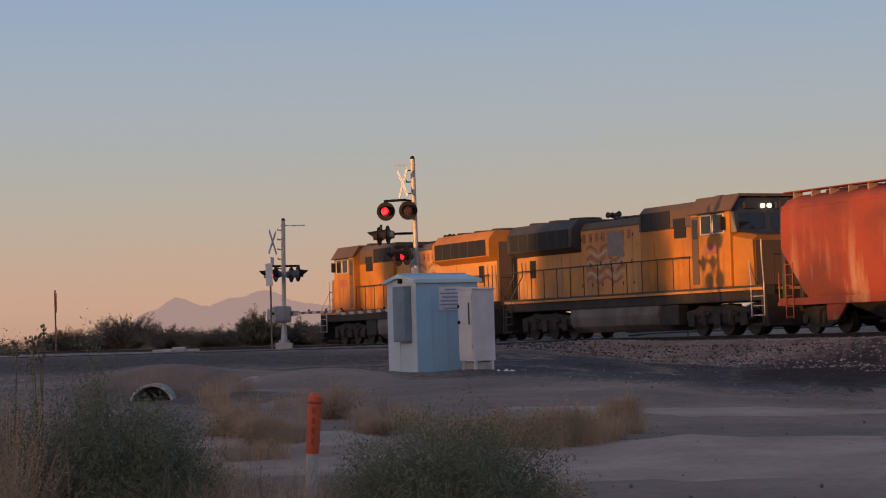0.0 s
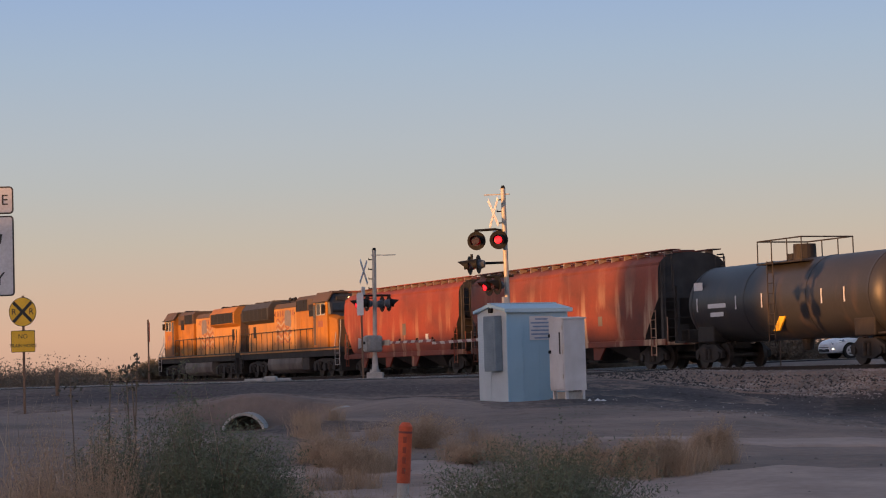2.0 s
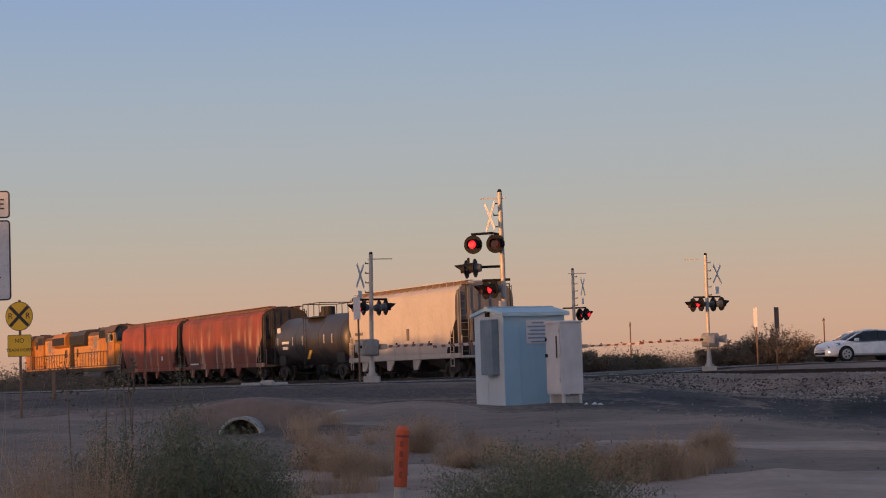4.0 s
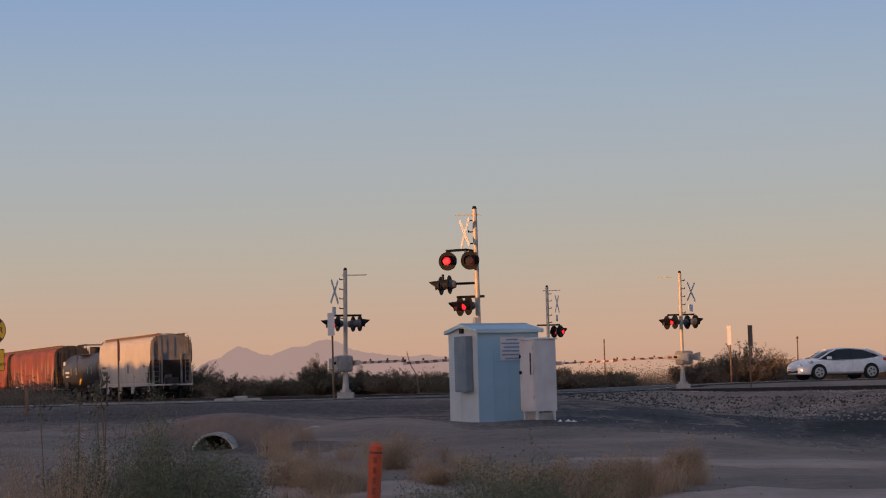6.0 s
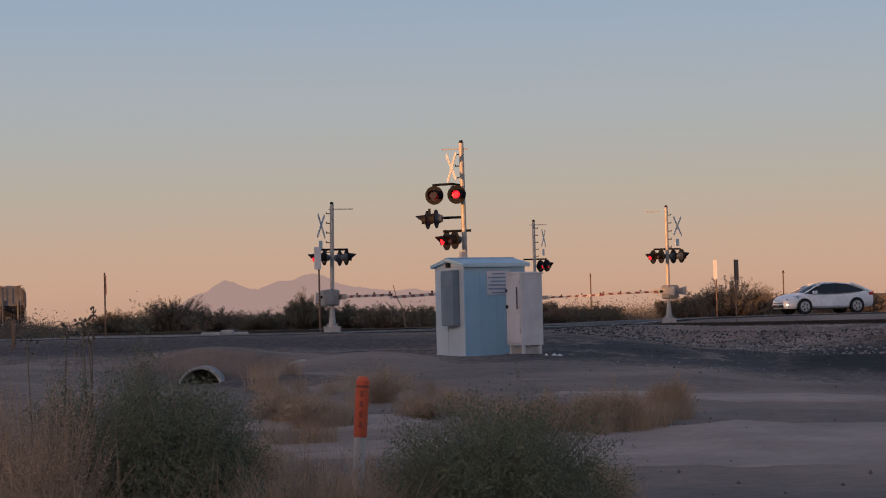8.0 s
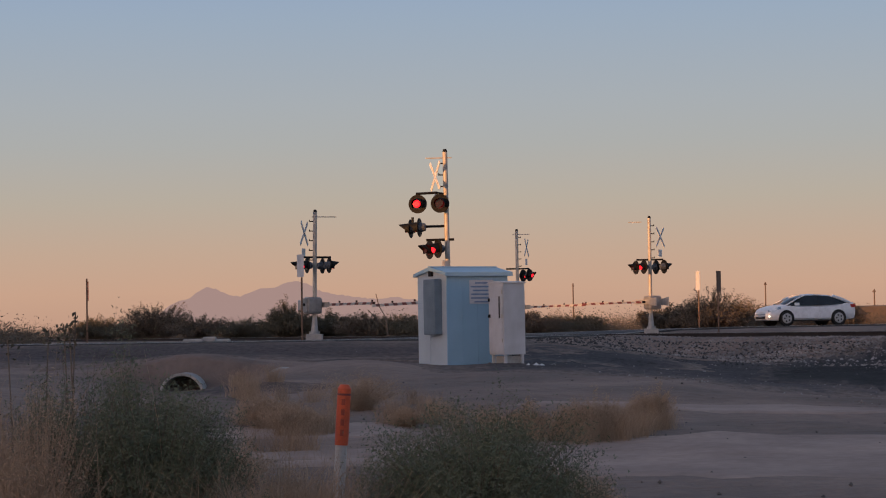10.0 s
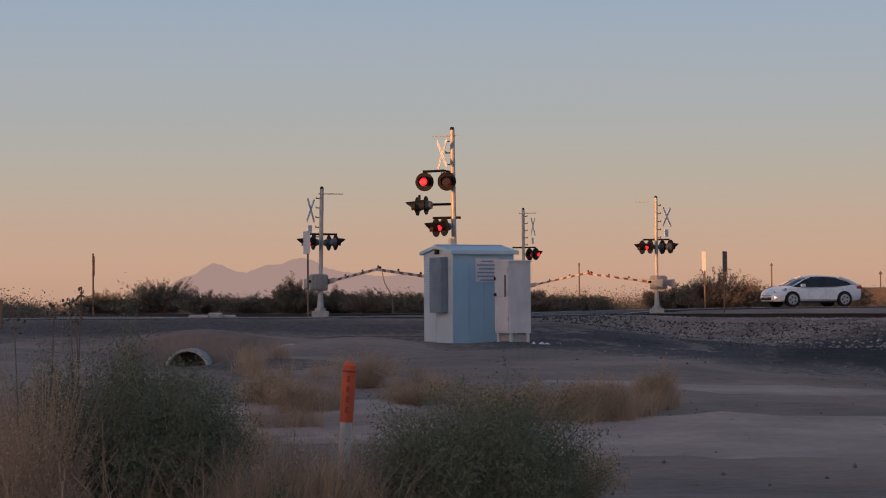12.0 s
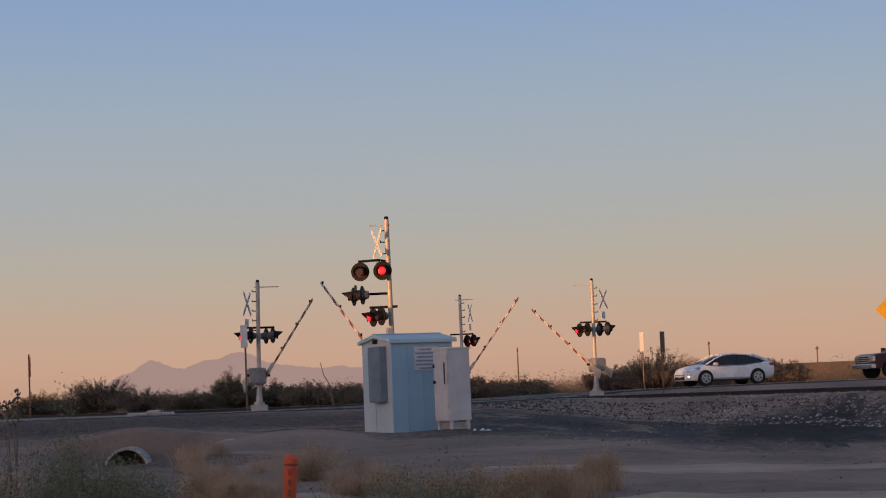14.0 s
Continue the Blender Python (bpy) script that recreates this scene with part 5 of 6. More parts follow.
def build_pickup():
    t = thing("pickup_truck", pose(0, 0, 0), "dark pickup truck with chrome grille waiting behind the sedan", "truck", "road vehicles")
    part("body", loft([[(x, w, 0.5), (x, w, z - 0.1), (x, w * 0.9, z), (x, -w * 0.9, z), (x, -w, z - 0.1), (x, -w, 0.5)]
                       for x, w, z in ((-2.9, 0.98, 1.25), (0.9, 1.0, 1.27), (1.2, 1.0, 1.28), (2.55, 0.97, 1.2), (2.8, 0.9, 1.12))]), "truck_paint", t, "dark painted body", smooth=True)
    part("cab_windows", loft([[(x, w, 1.25), (x, w * 0.84, z), (x, -w * 0.84, z), (x, -w, 1.25)] for x, w, z in ((-1.1, 0.93, 1.27), (-0.95, 0.94, 1.86), (0.55, 0.94, 1.88), (1.35, 0.92, 1.27))]), "glass", t, "dark cab windows")
    part("roof", loft([[(x, w, z - 0.04), (x, w * 0.9, z), (x, -w * 0.9, z), (x, -w, z - 0.04)] for x, w, z in ((-1.0, 0.8, 1.88), (0.0, 0.82, 1.93), (0.6, 0.8, 1.9))]), "truck_paint", t, smooth=True)
    g = part("grille", box(2.78, 2.86, -0.62, 0.62, 0.78, 1.12, 0.02), "chrome", t, "chrome grille")
    for z in (0.84, 0.93, 1.02):
        part("grille_slot", box(2.86, 2.868, -0.55, 0.55, z, z + 0.05), "grille", g)
    part("bumper", box(2.72, 2.98, -0.95, 0.95, 0.48, 0.72, 0.04), "chrome", t, "chrome front bumper")
    for s in (-1, 1):
        part("headlamp", box(2.7, 2.84, min(s * 0.64, s * 0.92), max(s * 0.64, s * 0.92), 0.82, 1.1, 0.03), "chrome", t, "clear headlamp")
        part("mirror", box(1.0, 1.15, min(s * 1.0, s * 1.25), max(s * 1.0, s * 1.25), 1.25, 1.5, 0.03), "black", t)
        for x in (1.9, -1.8):
            part("wheel_arch", rod((x, s * 0.88, 0.45), (x, s * 1.005, 0.45), 0.48, seg=24), "matt_black", t)
            wheel(t, x, s * 0.9, 0.41, s, TRUCK_TRAVEL)
    return t


def build_vehicles():
    car = build_sedan()
    x, y, z, rz = 16.6, 98.3, 1.61, 180 + 17
    d = Vector((math.cos(radians(rz)), math.sin(radians(rz)), 0))
    MOVES.append((car, [(t, pose(x + d.x * s, y + d.y * s, z, 0, 0, rz)) for t, s in
                        CAR_TRAVEL]))
    truck = build_pickup()
    x2, y2 = x - d.x * 10.5, y - d.y * 10.5 + 1.0
    MOVES.append((truck, [(t, pose(x2 + d.x * s, y2 + d.y * s, z, 0, 0, rz)) for t, s in
                          TRUCK_TRAVEL]))


build_signals()
build_hut()
build_train()
build_vehicles()

# ---- plants ----


def leaf_mesh(name, spots, material, size, seed, aspect=2.0, flat=0.0):
    """Many small leaf quads at the given spots, turned at random; flat: how level they lie."""
    rnd = np.random.RandomState(seed)
    n = len(spots)
    c = np.array(spots, dtype=float)
    a = rnd.normal(size=(n, 3))
    a[:, 2] *= 1 - flat
    a /= np.linalg.norm(a, axis=1)[:, None] + 1e-9
    b = np.cross(a, rnd.normal(size=(n, 3)))
    b /= np.linalg.norm(b, axis=1)[:, None] + 1e-9
    k = size * rnd.uniform(0.55, 1.35, size=(n, 1))
    a, b = a * k * 0.5 * aspect, b * k * 0.5
    v = np.stack([c - a, c - b * 0.9, c + a, c + b * 0.9], 1).reshape(-1, 3)
    f = np.arange(n * 4).reshape(-1, 4)
    me = bpy.data.meshes.new(name)
    me.from_pydata(v.tolist(), [], f.tolist())
    me.materials.append(M[material])
    return me


def blades(name, roots, height, lean, width, material, seed):
    """Upright tapering grass blades, each bent once."""
    rnd = random.Random(seed)
    v, f = [], []
    for x, y, z in roots:
        h = height * rnd.uniform(0.45, 1.15)
        ang, ln = rnd.uniform(0, 6.283), h * lean * rnd.uniform(0.1, 1.0)
        dx, dy = math.cos(ang) * ln, math.sin(ang) * ln
        w = width * rnd.uniform(0.6, 1.3)
        wa = rnd.uniform(0, 3.1416)
        wx, wy = math.cos(wa) * w, math.sin(wa) * w
        i = len(v)
        v += [(x - wx, y - wy, z - 0.03), (x + wx, y + wy, z - 0.03), (x + dx * 0.4 + wx * 0.7, y + dy * 0.4 + wy * 0.7, z + h * 0.6),
              (x + dx * 0.4 - wx * 0.7, y + dy * 0.4 - wy * 0.7, z + h * 0.6), (x + dx, y + dy, z + h)]
        f += [(i, i + 1, i + 2, i + 3), (i + 3, i + 2, i + 4)]
    me = bpy.data.meshes.new(name)
    me.from_pydata(v, [], f)
    me.materials.append(M[material])
    return me


def shrub(name, x, y, z, radius, height, label, leaf, leaf_size, stems, per_stem, seed, stem_mat="twig", spread_up=0.75, stem_r=0.0045, bare=0.25, group="", category="bush"):
    """Stems that fan out of one foot, with small leaves along their outer part."""
    rnd = random.Random(seed)
    t = thing(name, pose(x, y, z), label, category, group)
    bm, spots = bmesh.new(), []
    for i in range(stems):
        a = rnd.uniform(0, 6.283)
        out = radius * math.sqrt(rnd.random()) * rnd.uniform(0.7, 1.08)
        lobe = 0.82 + 0.42 * noise.noise((math.cos(a) * 1.6 + seed, math.sin(a) * 1.6, out / radius * 1.5))
        h = height * lobe * (1 - spread_up * 0.55 * (out / radius) ** 2) * rnd.uniform(0.62, 1.08)
        p0 = Vector((rnd.gauss(0, radius * 0.16), rnd.gauss(0, radius * 0.16), -0.06))
        p1 = Vector((math.cos(a) * out * 0.45, math.sin(a) * out * 0.45, h * 0.55))
        p2 = Vector((math.cos(a) * out, math.sin(a) * out, h))
        if i % 3 != 2:
            rod(p0, p1, stem_r, stem_r * 0.7, 4, bm)
            rod(p1, p2, stem_r * 0.7, stem_r * 0.25, 4, bm)
        for k in range(per_stem):
            u = bare + (1.05 - bare) * rnd.random()
            q = p0.lerp(p1, u / 0.55) if u < 0.55 else p1.lerp(p2, (u - 0.55) / 0.45)
            g = min(radius * 0.055, 0.07)
            spots.append((q.x + rnd.gauss(0, g), q.y + rnd.gauss(0, g), max(0.02, q.z + rnd.gauss(0, g * 0.8))))
    part("branchwork", bm, stem_mat, t, "thin branching stems")
    ob = new("foliage", leaf_mesh("foliage", spots, leaf, leaf_size, seed, 4.0))
    ob["kind"] = "stuff"
    ob.parent = t
    return t


def build_foreground():
    shrub("bush", -2.03, 13.4, 0.0, 0.76, 1.6, "dusky green feathery desert bush", "leaf", 0.0065, 820, 240, 3, group="roadside bushes")
    shrub("bush", -2.55, 13.9, 0.0, 0.6, 1.6, "grey-green bush with dry seed stalks", "leaf", 0.0065, 460, 200, 5, group="roadside bushes")
    shrub("bush", 0.1, 13.6, 0.0, 0.95, 1.22, "low spreading grey-green desert bush", "leaf", 0.0065, 900, 220, 4, group="roadside bushes")
    shrub("bush", -1.18, 12.9, 0.0, 0.28, 0.62, "small dark green bush among dry stalks", "leaf", 0.008, 200, 120, 8, group="roadside bushes")
    shrub("bush", 0.25, 17.6, 0.02, 0.24, 1.0, "slender upright green weed on sand", "leaf", 0.007, 110, 90, 9, group="roadside bushes")
    shrub("bush", 1.35, 12.2, 0.0, 0.3, 0.42, "small low grey-green weed", "leaf", 0.0062, 140, 90, 10, group="roadside bushes")
    for x, y, r, h, sd in ((-2.95, 13.6, 0.62, 1.5, 71), (-3.45, 14.3, 0.6, 1.3, 72), (-2.75, 12.6, 0.55, 1.0, 73), (-1.15, 13.9, 0.4, 0.85, 74), (-0.8, 13.2, 0.35, 0.7, 75), (0.95, 17.5, 0.5, 0.5, 76)):
        shrub("dry_bush", x, y, 0.0, r, h, "pale tan dried-out bush of fine twigs", "straw", 0.006, 420, 62, sd, stem_mat="straw", stem_r=0.004, bare=0.2, group="dry bushes")
    for u, v, r, h, sd in ((-392, -106, 0.45, 0.36, 81), (-340, -122, 0.6, 0.5, 82), (-300, -116, 0.55, 0.45, 83), (-262, -140, 0.3, 0.28, 84), (-238, -92, 0.3, 0.28, 85), (-408, -101, 0.32, 0.28, 86),
                          (-170, -36, 0.9, 0.6, 87), (-90, -106, 0.35, 0.25, 88), (205, -168, 0.4, 0.5, 89), (250, -172, 0.42, 0.55, 90), (341, -178, 0.4, 0.55, 91), (120, -160, 0.4, 0.45, 92)):
        zz = 0.12
        for _ in range(4):
            y = 3650 * (1.65 - zz) / -v
            x = u * y / 3650
            zz = ground_z(x, y)
        shrub("dry_bush", x, y, zz, r, h * 1.25, "low rounded clump of dry tan brush on sand", "straw", 0.009, 220, 60, sd, stem_mat="straw", stem_r=0.004, bare=0.15, group="dry bushes")
    shrub("dry_bush", -2.62, 12.9, 0.0, 0.5, 1.5, "tall pale tan dried-out bush of fine twigs", "straw", 0.006, 400, 55, 77, stem_mat="straw", stem_r=0.004, bare=0.2, group="dry bushes")
    rnd = random.Random(11)
    roots = []
    for cx_, cy_, n, sp in ((-2.95, 13.3, 620, 0.42), (-2.6, 12.7, 560, 0.5), (-1.2, 13.6, 500, 0.45), (-1.28, 12.9, 700, 0.22), (-0.75, 13.1, 420, 0.22), (-0.85, 14.6, 240, 0.32), (-3.3, 15.5, 500, 0.7), (-2.0, 16.5, 260, 0.9)):
        roots += [(cx_ + rnd.gauss(0, sp), cy_ + rnd.gauss(0, sp), 0.0) for _ in range(n)]
    tagged(new("dry_weeds", blades("dry_weeds", roots, 0.85, 0.9, 0.0028, "straw", 12)), "tall pale dry weeds beside the bushes", "weeds", kind="stuff")
    roots = []
    for cx_, cy_, n, sp in ((-3.1, 13.2, 90, 0.3), (-2.7, 13.0, 70, 0.35), (-3.4, 14.0, 60, 0.4)):
        roots += [(cx_ + rnd.gauss(0, sp), cy_ + rnd.gauss(0, sp), 0.0) for _ in range(n)]
    tagged(new("dry_stalks", blades("dry_stalks", roots, 1.55, 0.55, 0.0035, "straw", 13)), "tall bare dry stalks", "weeds", kind="stuff")
    # seed-head twigs that rise over the left bush
    for i, (u, v) in enumerate(((-800, 4), (-716, 12), (-700, 22), (-668, 42), (-690, 14))):
        s = 262.0
        x, z1 = u / s, 1.65 + v / s
        t = thing("weed_stalk", pose(x, 3650 / s, 0.0), "thin dark stalk with seed heads", "weed", "seed stalks")
        bend = 0.05 * (-1) ** i
        part("stalk", pipe([(0, 0, -0.05), (bend, 0, z1 * 0.6), (bend * 0.4, 0, z1)], 0.0048, 5), "twig", t)
        spots = [(bend * 0.4 + rnd.gauss(0, 0.035), rnd.gauss(0, 0.035), z1 - abs(rnd.gauss(0, 0.09))) for _ in range(26)]
        o = new("seed_head", leaf_mesh("seed_head", spots, "leaf_dark", 0.026, 30 + i, 1.3))
        o["kind"] = "stuff"
        o.parent = t
    # dry grass in the middle ground
    roots = []
    for u, v, n, sp in ((60, -150, 90, 0.35), (110, -160, 160, 0.3), (160, -165, 150, 0.3), (205, -170, 240, 0.28), (245, -172, 260, 0.25), (285, -172, 200, 0.25), (341, -176, 280, 0.25),
                        (-330, -118, 160, 0.4), (-300, -112, 160, 0.4), (-380, -112, 150, 0.35), (-385, -114, 140, 0.35), (-200, -92, 90, 0.22), (-250, -140, 110, 0.22), (-270, -140, 80, 0.2),
                        (-90, -108, 80, 0.3), (-15, -128, 90, 0.4), (-402, -104, 90, 0.3), (-170, -40, 120, 0.8), (-120, -38, 120, 0.8), (-220, -34, 80, 0.8)):
        zz = 0.12
        for _ in range(4):
            y = 3650 * (1.65 - zz) / -v
            x = u * y / 3650
            zz = ground_z(x, y)
        for _ in range(max(2, n // 28)):
            tx, ty = x + rnd.gauss(0, sp), y + rnd.gauss(0, sp)
            for _ in range(150):
                px, py = tx + rnd.gauss(0, 0.09), ty + rnd.gauss(0, 0.09)
                roots.append((px, py, ground_z(px, py)))
    tagged(new("dry_grass", blades("dry_grass", roots, 0.40, 1.1, 0.0024, "straw", 14)), "tufts of dry golden grass on the sandy ground", "grass", kind="stuff")
    # loose stones and clods
    v, f = [], []
    for _ in range(420):
        x, y = rnd.uniform(-8, 11), rnd.uniform(16, 46)
        r = rnd.choice((0.012, 0.016, 0.022, 0.032))
        add_stone(v, f, rnd, x, y, ground_z(x, y), r)
    me = bpy.data.meshes.new("loose_stones")
    me.from_pydata(v, [], f)
    me.materials.append(M["clod"])
    tagged(new("loose_stones", me), "small dark stones and clods on the sand", "stones", kind="stuff")


def add_stone(v, f, rnd, x, y, z, r):
    i = len(v)
    k = [(1, 0, 0), (-1, 0, 0), (0, 1, 0), (0, -1, 0), (0, 0, 1), (0, 0, -0.6)]
    sx, sy, sz = rnd.uniform(0.7, 1.4), rnd.uniform(0.7, 1.3), rnd.uniform(0.5, 0.95)
    a = rnd.uniform(0, 6.283)
    c, s = math.cos(a), math.sin(a)
    for p in k:
        px, py, pz = p[0] * r * sx * rnd.uniform(0.75, 1.2), p[1] * r * sy * rnd.uniform(0.75, 1.2), p[2] * r * sz * rnd.uniform(0.8, 1.2)
        v.append((x + px * c - py * s, y + px * s + py * c, z + r * sz * 0.45 + pz))
    f += [(i, i + 2, i + 4), (i + 2, i + 1, i + 4), (i + 1, i + 3, i + 4), (i + 3, i, i + 4), (i + 2, i, i + 5), (i + 1, i + 2, i + 5), (i + 3, i + 1, i + 5), (i, i + 3, i + 5)]


M["label_red"] = mat("dark_red_print", (0.33, 0.06, 0.03), (0.26, 0.05, 0.03), 0.6, scale=8)
M["clod"] = mat("dark_clod", (0.13, 0.11, 0.10), (0.07, 0.06, 0.058), 0.95, scale=2, random_amount=-0.5, bump=0)


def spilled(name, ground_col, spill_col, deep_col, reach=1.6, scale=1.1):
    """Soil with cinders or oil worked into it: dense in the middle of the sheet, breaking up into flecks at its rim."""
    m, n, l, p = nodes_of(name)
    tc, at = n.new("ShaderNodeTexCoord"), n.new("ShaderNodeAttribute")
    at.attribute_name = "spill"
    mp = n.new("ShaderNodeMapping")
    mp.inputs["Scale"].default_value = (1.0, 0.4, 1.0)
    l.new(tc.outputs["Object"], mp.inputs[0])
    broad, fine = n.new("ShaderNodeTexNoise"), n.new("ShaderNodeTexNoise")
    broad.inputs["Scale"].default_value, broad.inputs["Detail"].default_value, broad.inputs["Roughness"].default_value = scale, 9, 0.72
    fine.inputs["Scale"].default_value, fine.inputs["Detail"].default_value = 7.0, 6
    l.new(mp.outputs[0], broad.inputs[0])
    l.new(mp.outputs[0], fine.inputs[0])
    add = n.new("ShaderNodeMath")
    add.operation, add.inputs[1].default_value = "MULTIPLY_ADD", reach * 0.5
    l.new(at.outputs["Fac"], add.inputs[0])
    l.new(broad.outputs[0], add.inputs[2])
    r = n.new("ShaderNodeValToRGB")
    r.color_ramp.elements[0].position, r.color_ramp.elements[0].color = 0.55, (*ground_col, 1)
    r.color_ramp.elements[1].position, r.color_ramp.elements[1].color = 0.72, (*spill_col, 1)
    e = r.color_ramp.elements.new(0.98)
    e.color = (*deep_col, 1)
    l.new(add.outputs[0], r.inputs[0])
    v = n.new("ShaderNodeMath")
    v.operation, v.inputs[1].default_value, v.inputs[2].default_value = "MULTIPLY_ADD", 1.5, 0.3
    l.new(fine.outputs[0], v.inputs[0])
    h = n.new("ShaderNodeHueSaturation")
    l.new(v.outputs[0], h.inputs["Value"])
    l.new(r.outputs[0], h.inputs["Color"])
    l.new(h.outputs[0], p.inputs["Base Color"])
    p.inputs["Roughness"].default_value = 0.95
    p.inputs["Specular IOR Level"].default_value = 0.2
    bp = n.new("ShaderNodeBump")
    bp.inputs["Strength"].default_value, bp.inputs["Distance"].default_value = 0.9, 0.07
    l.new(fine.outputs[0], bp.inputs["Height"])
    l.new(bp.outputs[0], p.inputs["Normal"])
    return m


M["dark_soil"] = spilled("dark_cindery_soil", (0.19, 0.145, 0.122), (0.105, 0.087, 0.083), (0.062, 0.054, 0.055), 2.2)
M["dull_soil"] = spilled("dull_soil", (0.21, 0.157, 0.13), (0.15, 0.113, 0.098), (0.095, 0.074, 0.068), 1.6)
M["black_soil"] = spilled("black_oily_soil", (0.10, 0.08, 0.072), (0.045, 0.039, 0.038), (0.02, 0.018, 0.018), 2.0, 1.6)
M["pale_sand"] = mat("pale_worn_sand", (0.40, 0.30, 0.25), (0.28, 0.21, 0.178), 0.95, scale=0.5, fine=6, bump=0.5, dist=0.03)


def patch(name, cx_, cy_, rx, ry, turn, material, label, lift=0.02, seed=1, n=56, rings=14):
    """An irregular sheet of other soil that follows the ground, denser towards its middle."""
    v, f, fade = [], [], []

    def blob(bx, by, ax, ay, rot, sd, n, rings, lift):
        base = len(v)
        v.append((bx, by, ground_z(bx, by) + lift))
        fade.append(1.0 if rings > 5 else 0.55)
        ct, st = math.cos(radians(rot)), math.sin(radians(rot))
        for k in range(1, rings + 1):
            for i in range(n):
                a = 2 * math.pi * i / n
                c, s_ = math.cos(a), math.sin(a)
                wob = 1 + 0.34 * noise.noise((c * 1.7 + sd, s_ * 1.7, sd)) + 0.22 * noise.noise((c * 6, s_ * 6, sd + 3)) + 0.2 * noise.noise((c * 19, s_ * 19, sd + 5))
                px, py = c * ax * wob * k / rings, s_ * ay * wob * k / rings
                x, y = bx + px * ct - py * st, by + px * st + py * ct
                v.append((x, y, ground_z(x, y) + (lift if k < rings else -0.03)))
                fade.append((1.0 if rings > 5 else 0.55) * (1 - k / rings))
        for i in range(n):
            f.append((base, base + 1 + i, base + 1 + (i + 1) % n))
        for k in range(rings - 1):
            for i in range(n):
                j = (i + 1) % n
                f.append((base + 1 + k * n + i, base + 1 + (k + 1) * n + i, base + 1 + (k + 1) * n + j, base + 1 + k * n + j))

    blob(cx_, cy_, rx, ry, turn, seed, n, rings, lift)
    me = bpy.data.meshes.new(name)
    me.from_pydata(v, [], f)
    me.materials.append(M[material])
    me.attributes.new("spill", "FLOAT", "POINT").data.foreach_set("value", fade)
    for p in me.polygons:
        p.use_smooth = True
    tagged(new(name, me), label, "soil", kind="structure")


def build_track_side():
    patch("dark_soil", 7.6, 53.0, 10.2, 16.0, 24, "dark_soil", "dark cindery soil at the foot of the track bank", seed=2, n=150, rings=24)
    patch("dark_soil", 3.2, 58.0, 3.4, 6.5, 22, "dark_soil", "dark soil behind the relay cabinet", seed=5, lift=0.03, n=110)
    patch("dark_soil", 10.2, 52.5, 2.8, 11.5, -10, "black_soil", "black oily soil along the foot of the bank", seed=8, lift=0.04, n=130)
    patch("dark_soil", -2.4, 56.5, 3.2, 3.0, 0, "dull_soil", "dark soil beside the hut", seed=12, n=90)
    patch("dark_soil", -4.5, 41.0, 2.0, 2.2, 0, "dull_soil", "darker soil in the ditch", seed=14, n=90)
    patch("dark_soil", -8.0, 60.5, 13.0, 6.5, 0, "dull_soil", "dull brown soil along the road", seed=17, lift=0.03, n=150, rings=26)
    patch("pale_sand", 4.6, 25.5, 7.5, 3.4, 4, "pale_sand", "pale wheel-worn sand of the dirt track", seed=3)
    patch("pale_sand", -2.6, 30.0, 2.2, 1.3, 8, "pale_sand", "pale bare sand between grass tufts", seed=6)
    patch("pale_sand", 6.5, 34.5, 5.0, 1.5, 6, "pale_sand", "pale wheel-worn sand of the dirt track", seed=9)
    rnd = random.Random(21)
    for name, mt, n, lo, hi, l0, l1, rs, label in (
            ("ballast_stones", "ballast", 9000, 1.6, 4.9, -42, 6, (0.018, 0.026, 0.034, 0.05), "pale grey ballast stones spilled down the bank"),
            ("bank_stones", "ballast", 5200, 2.6, 9.0, -42, -9, (0.02, 0.035, 0.05, 0.075), "large pale stones tumbled down the bank"),
            ("dark_ballast_stones", "dark_ballast", 8500, 3.4, 12.0, -42, 2, (0.015, 0.025, 0.035, 0.055), "black oily stones along the foot of the bank"),
            ("pale_stones", "ballast", 4600, 5.0, 20.0, -42, 0, (0.012, 0.016, 0.022, 0.034), "pale stones strewn over dark soil"),
            ("far_ballast_stones", "ballast", 1800, -2.8, 2.8, -38, 40, (0.02, 0.03, 0.04), "ballast stones between the rails")):
        v, f = [], []
        for _ in range(n):
            s = lo + (hi - lo) * (rnd.random() ** 1.3 if lo > 0 else rnd.random())
            p = track_at(rnd.uniform(l0, l1), s)
            if road_near(p.x, p.y)[0] < 5.0:
                continue
            z = ground_z(p.x, p.y)
            z = max(z, 1.10 - max(0.0, abs(s) - 1.7) * 0.167) if abs(s) < 2.9 else z
            add_stone(v, f, rnd, p.x, p.y, z, rnd.choice(rs))
        me = bpy.data.meshes.new(name)
        me.from_pydata(v, [], f)
        me.materials.append(M[mt])
        tagged(new(name, me), label, "stones", kind="stuff")


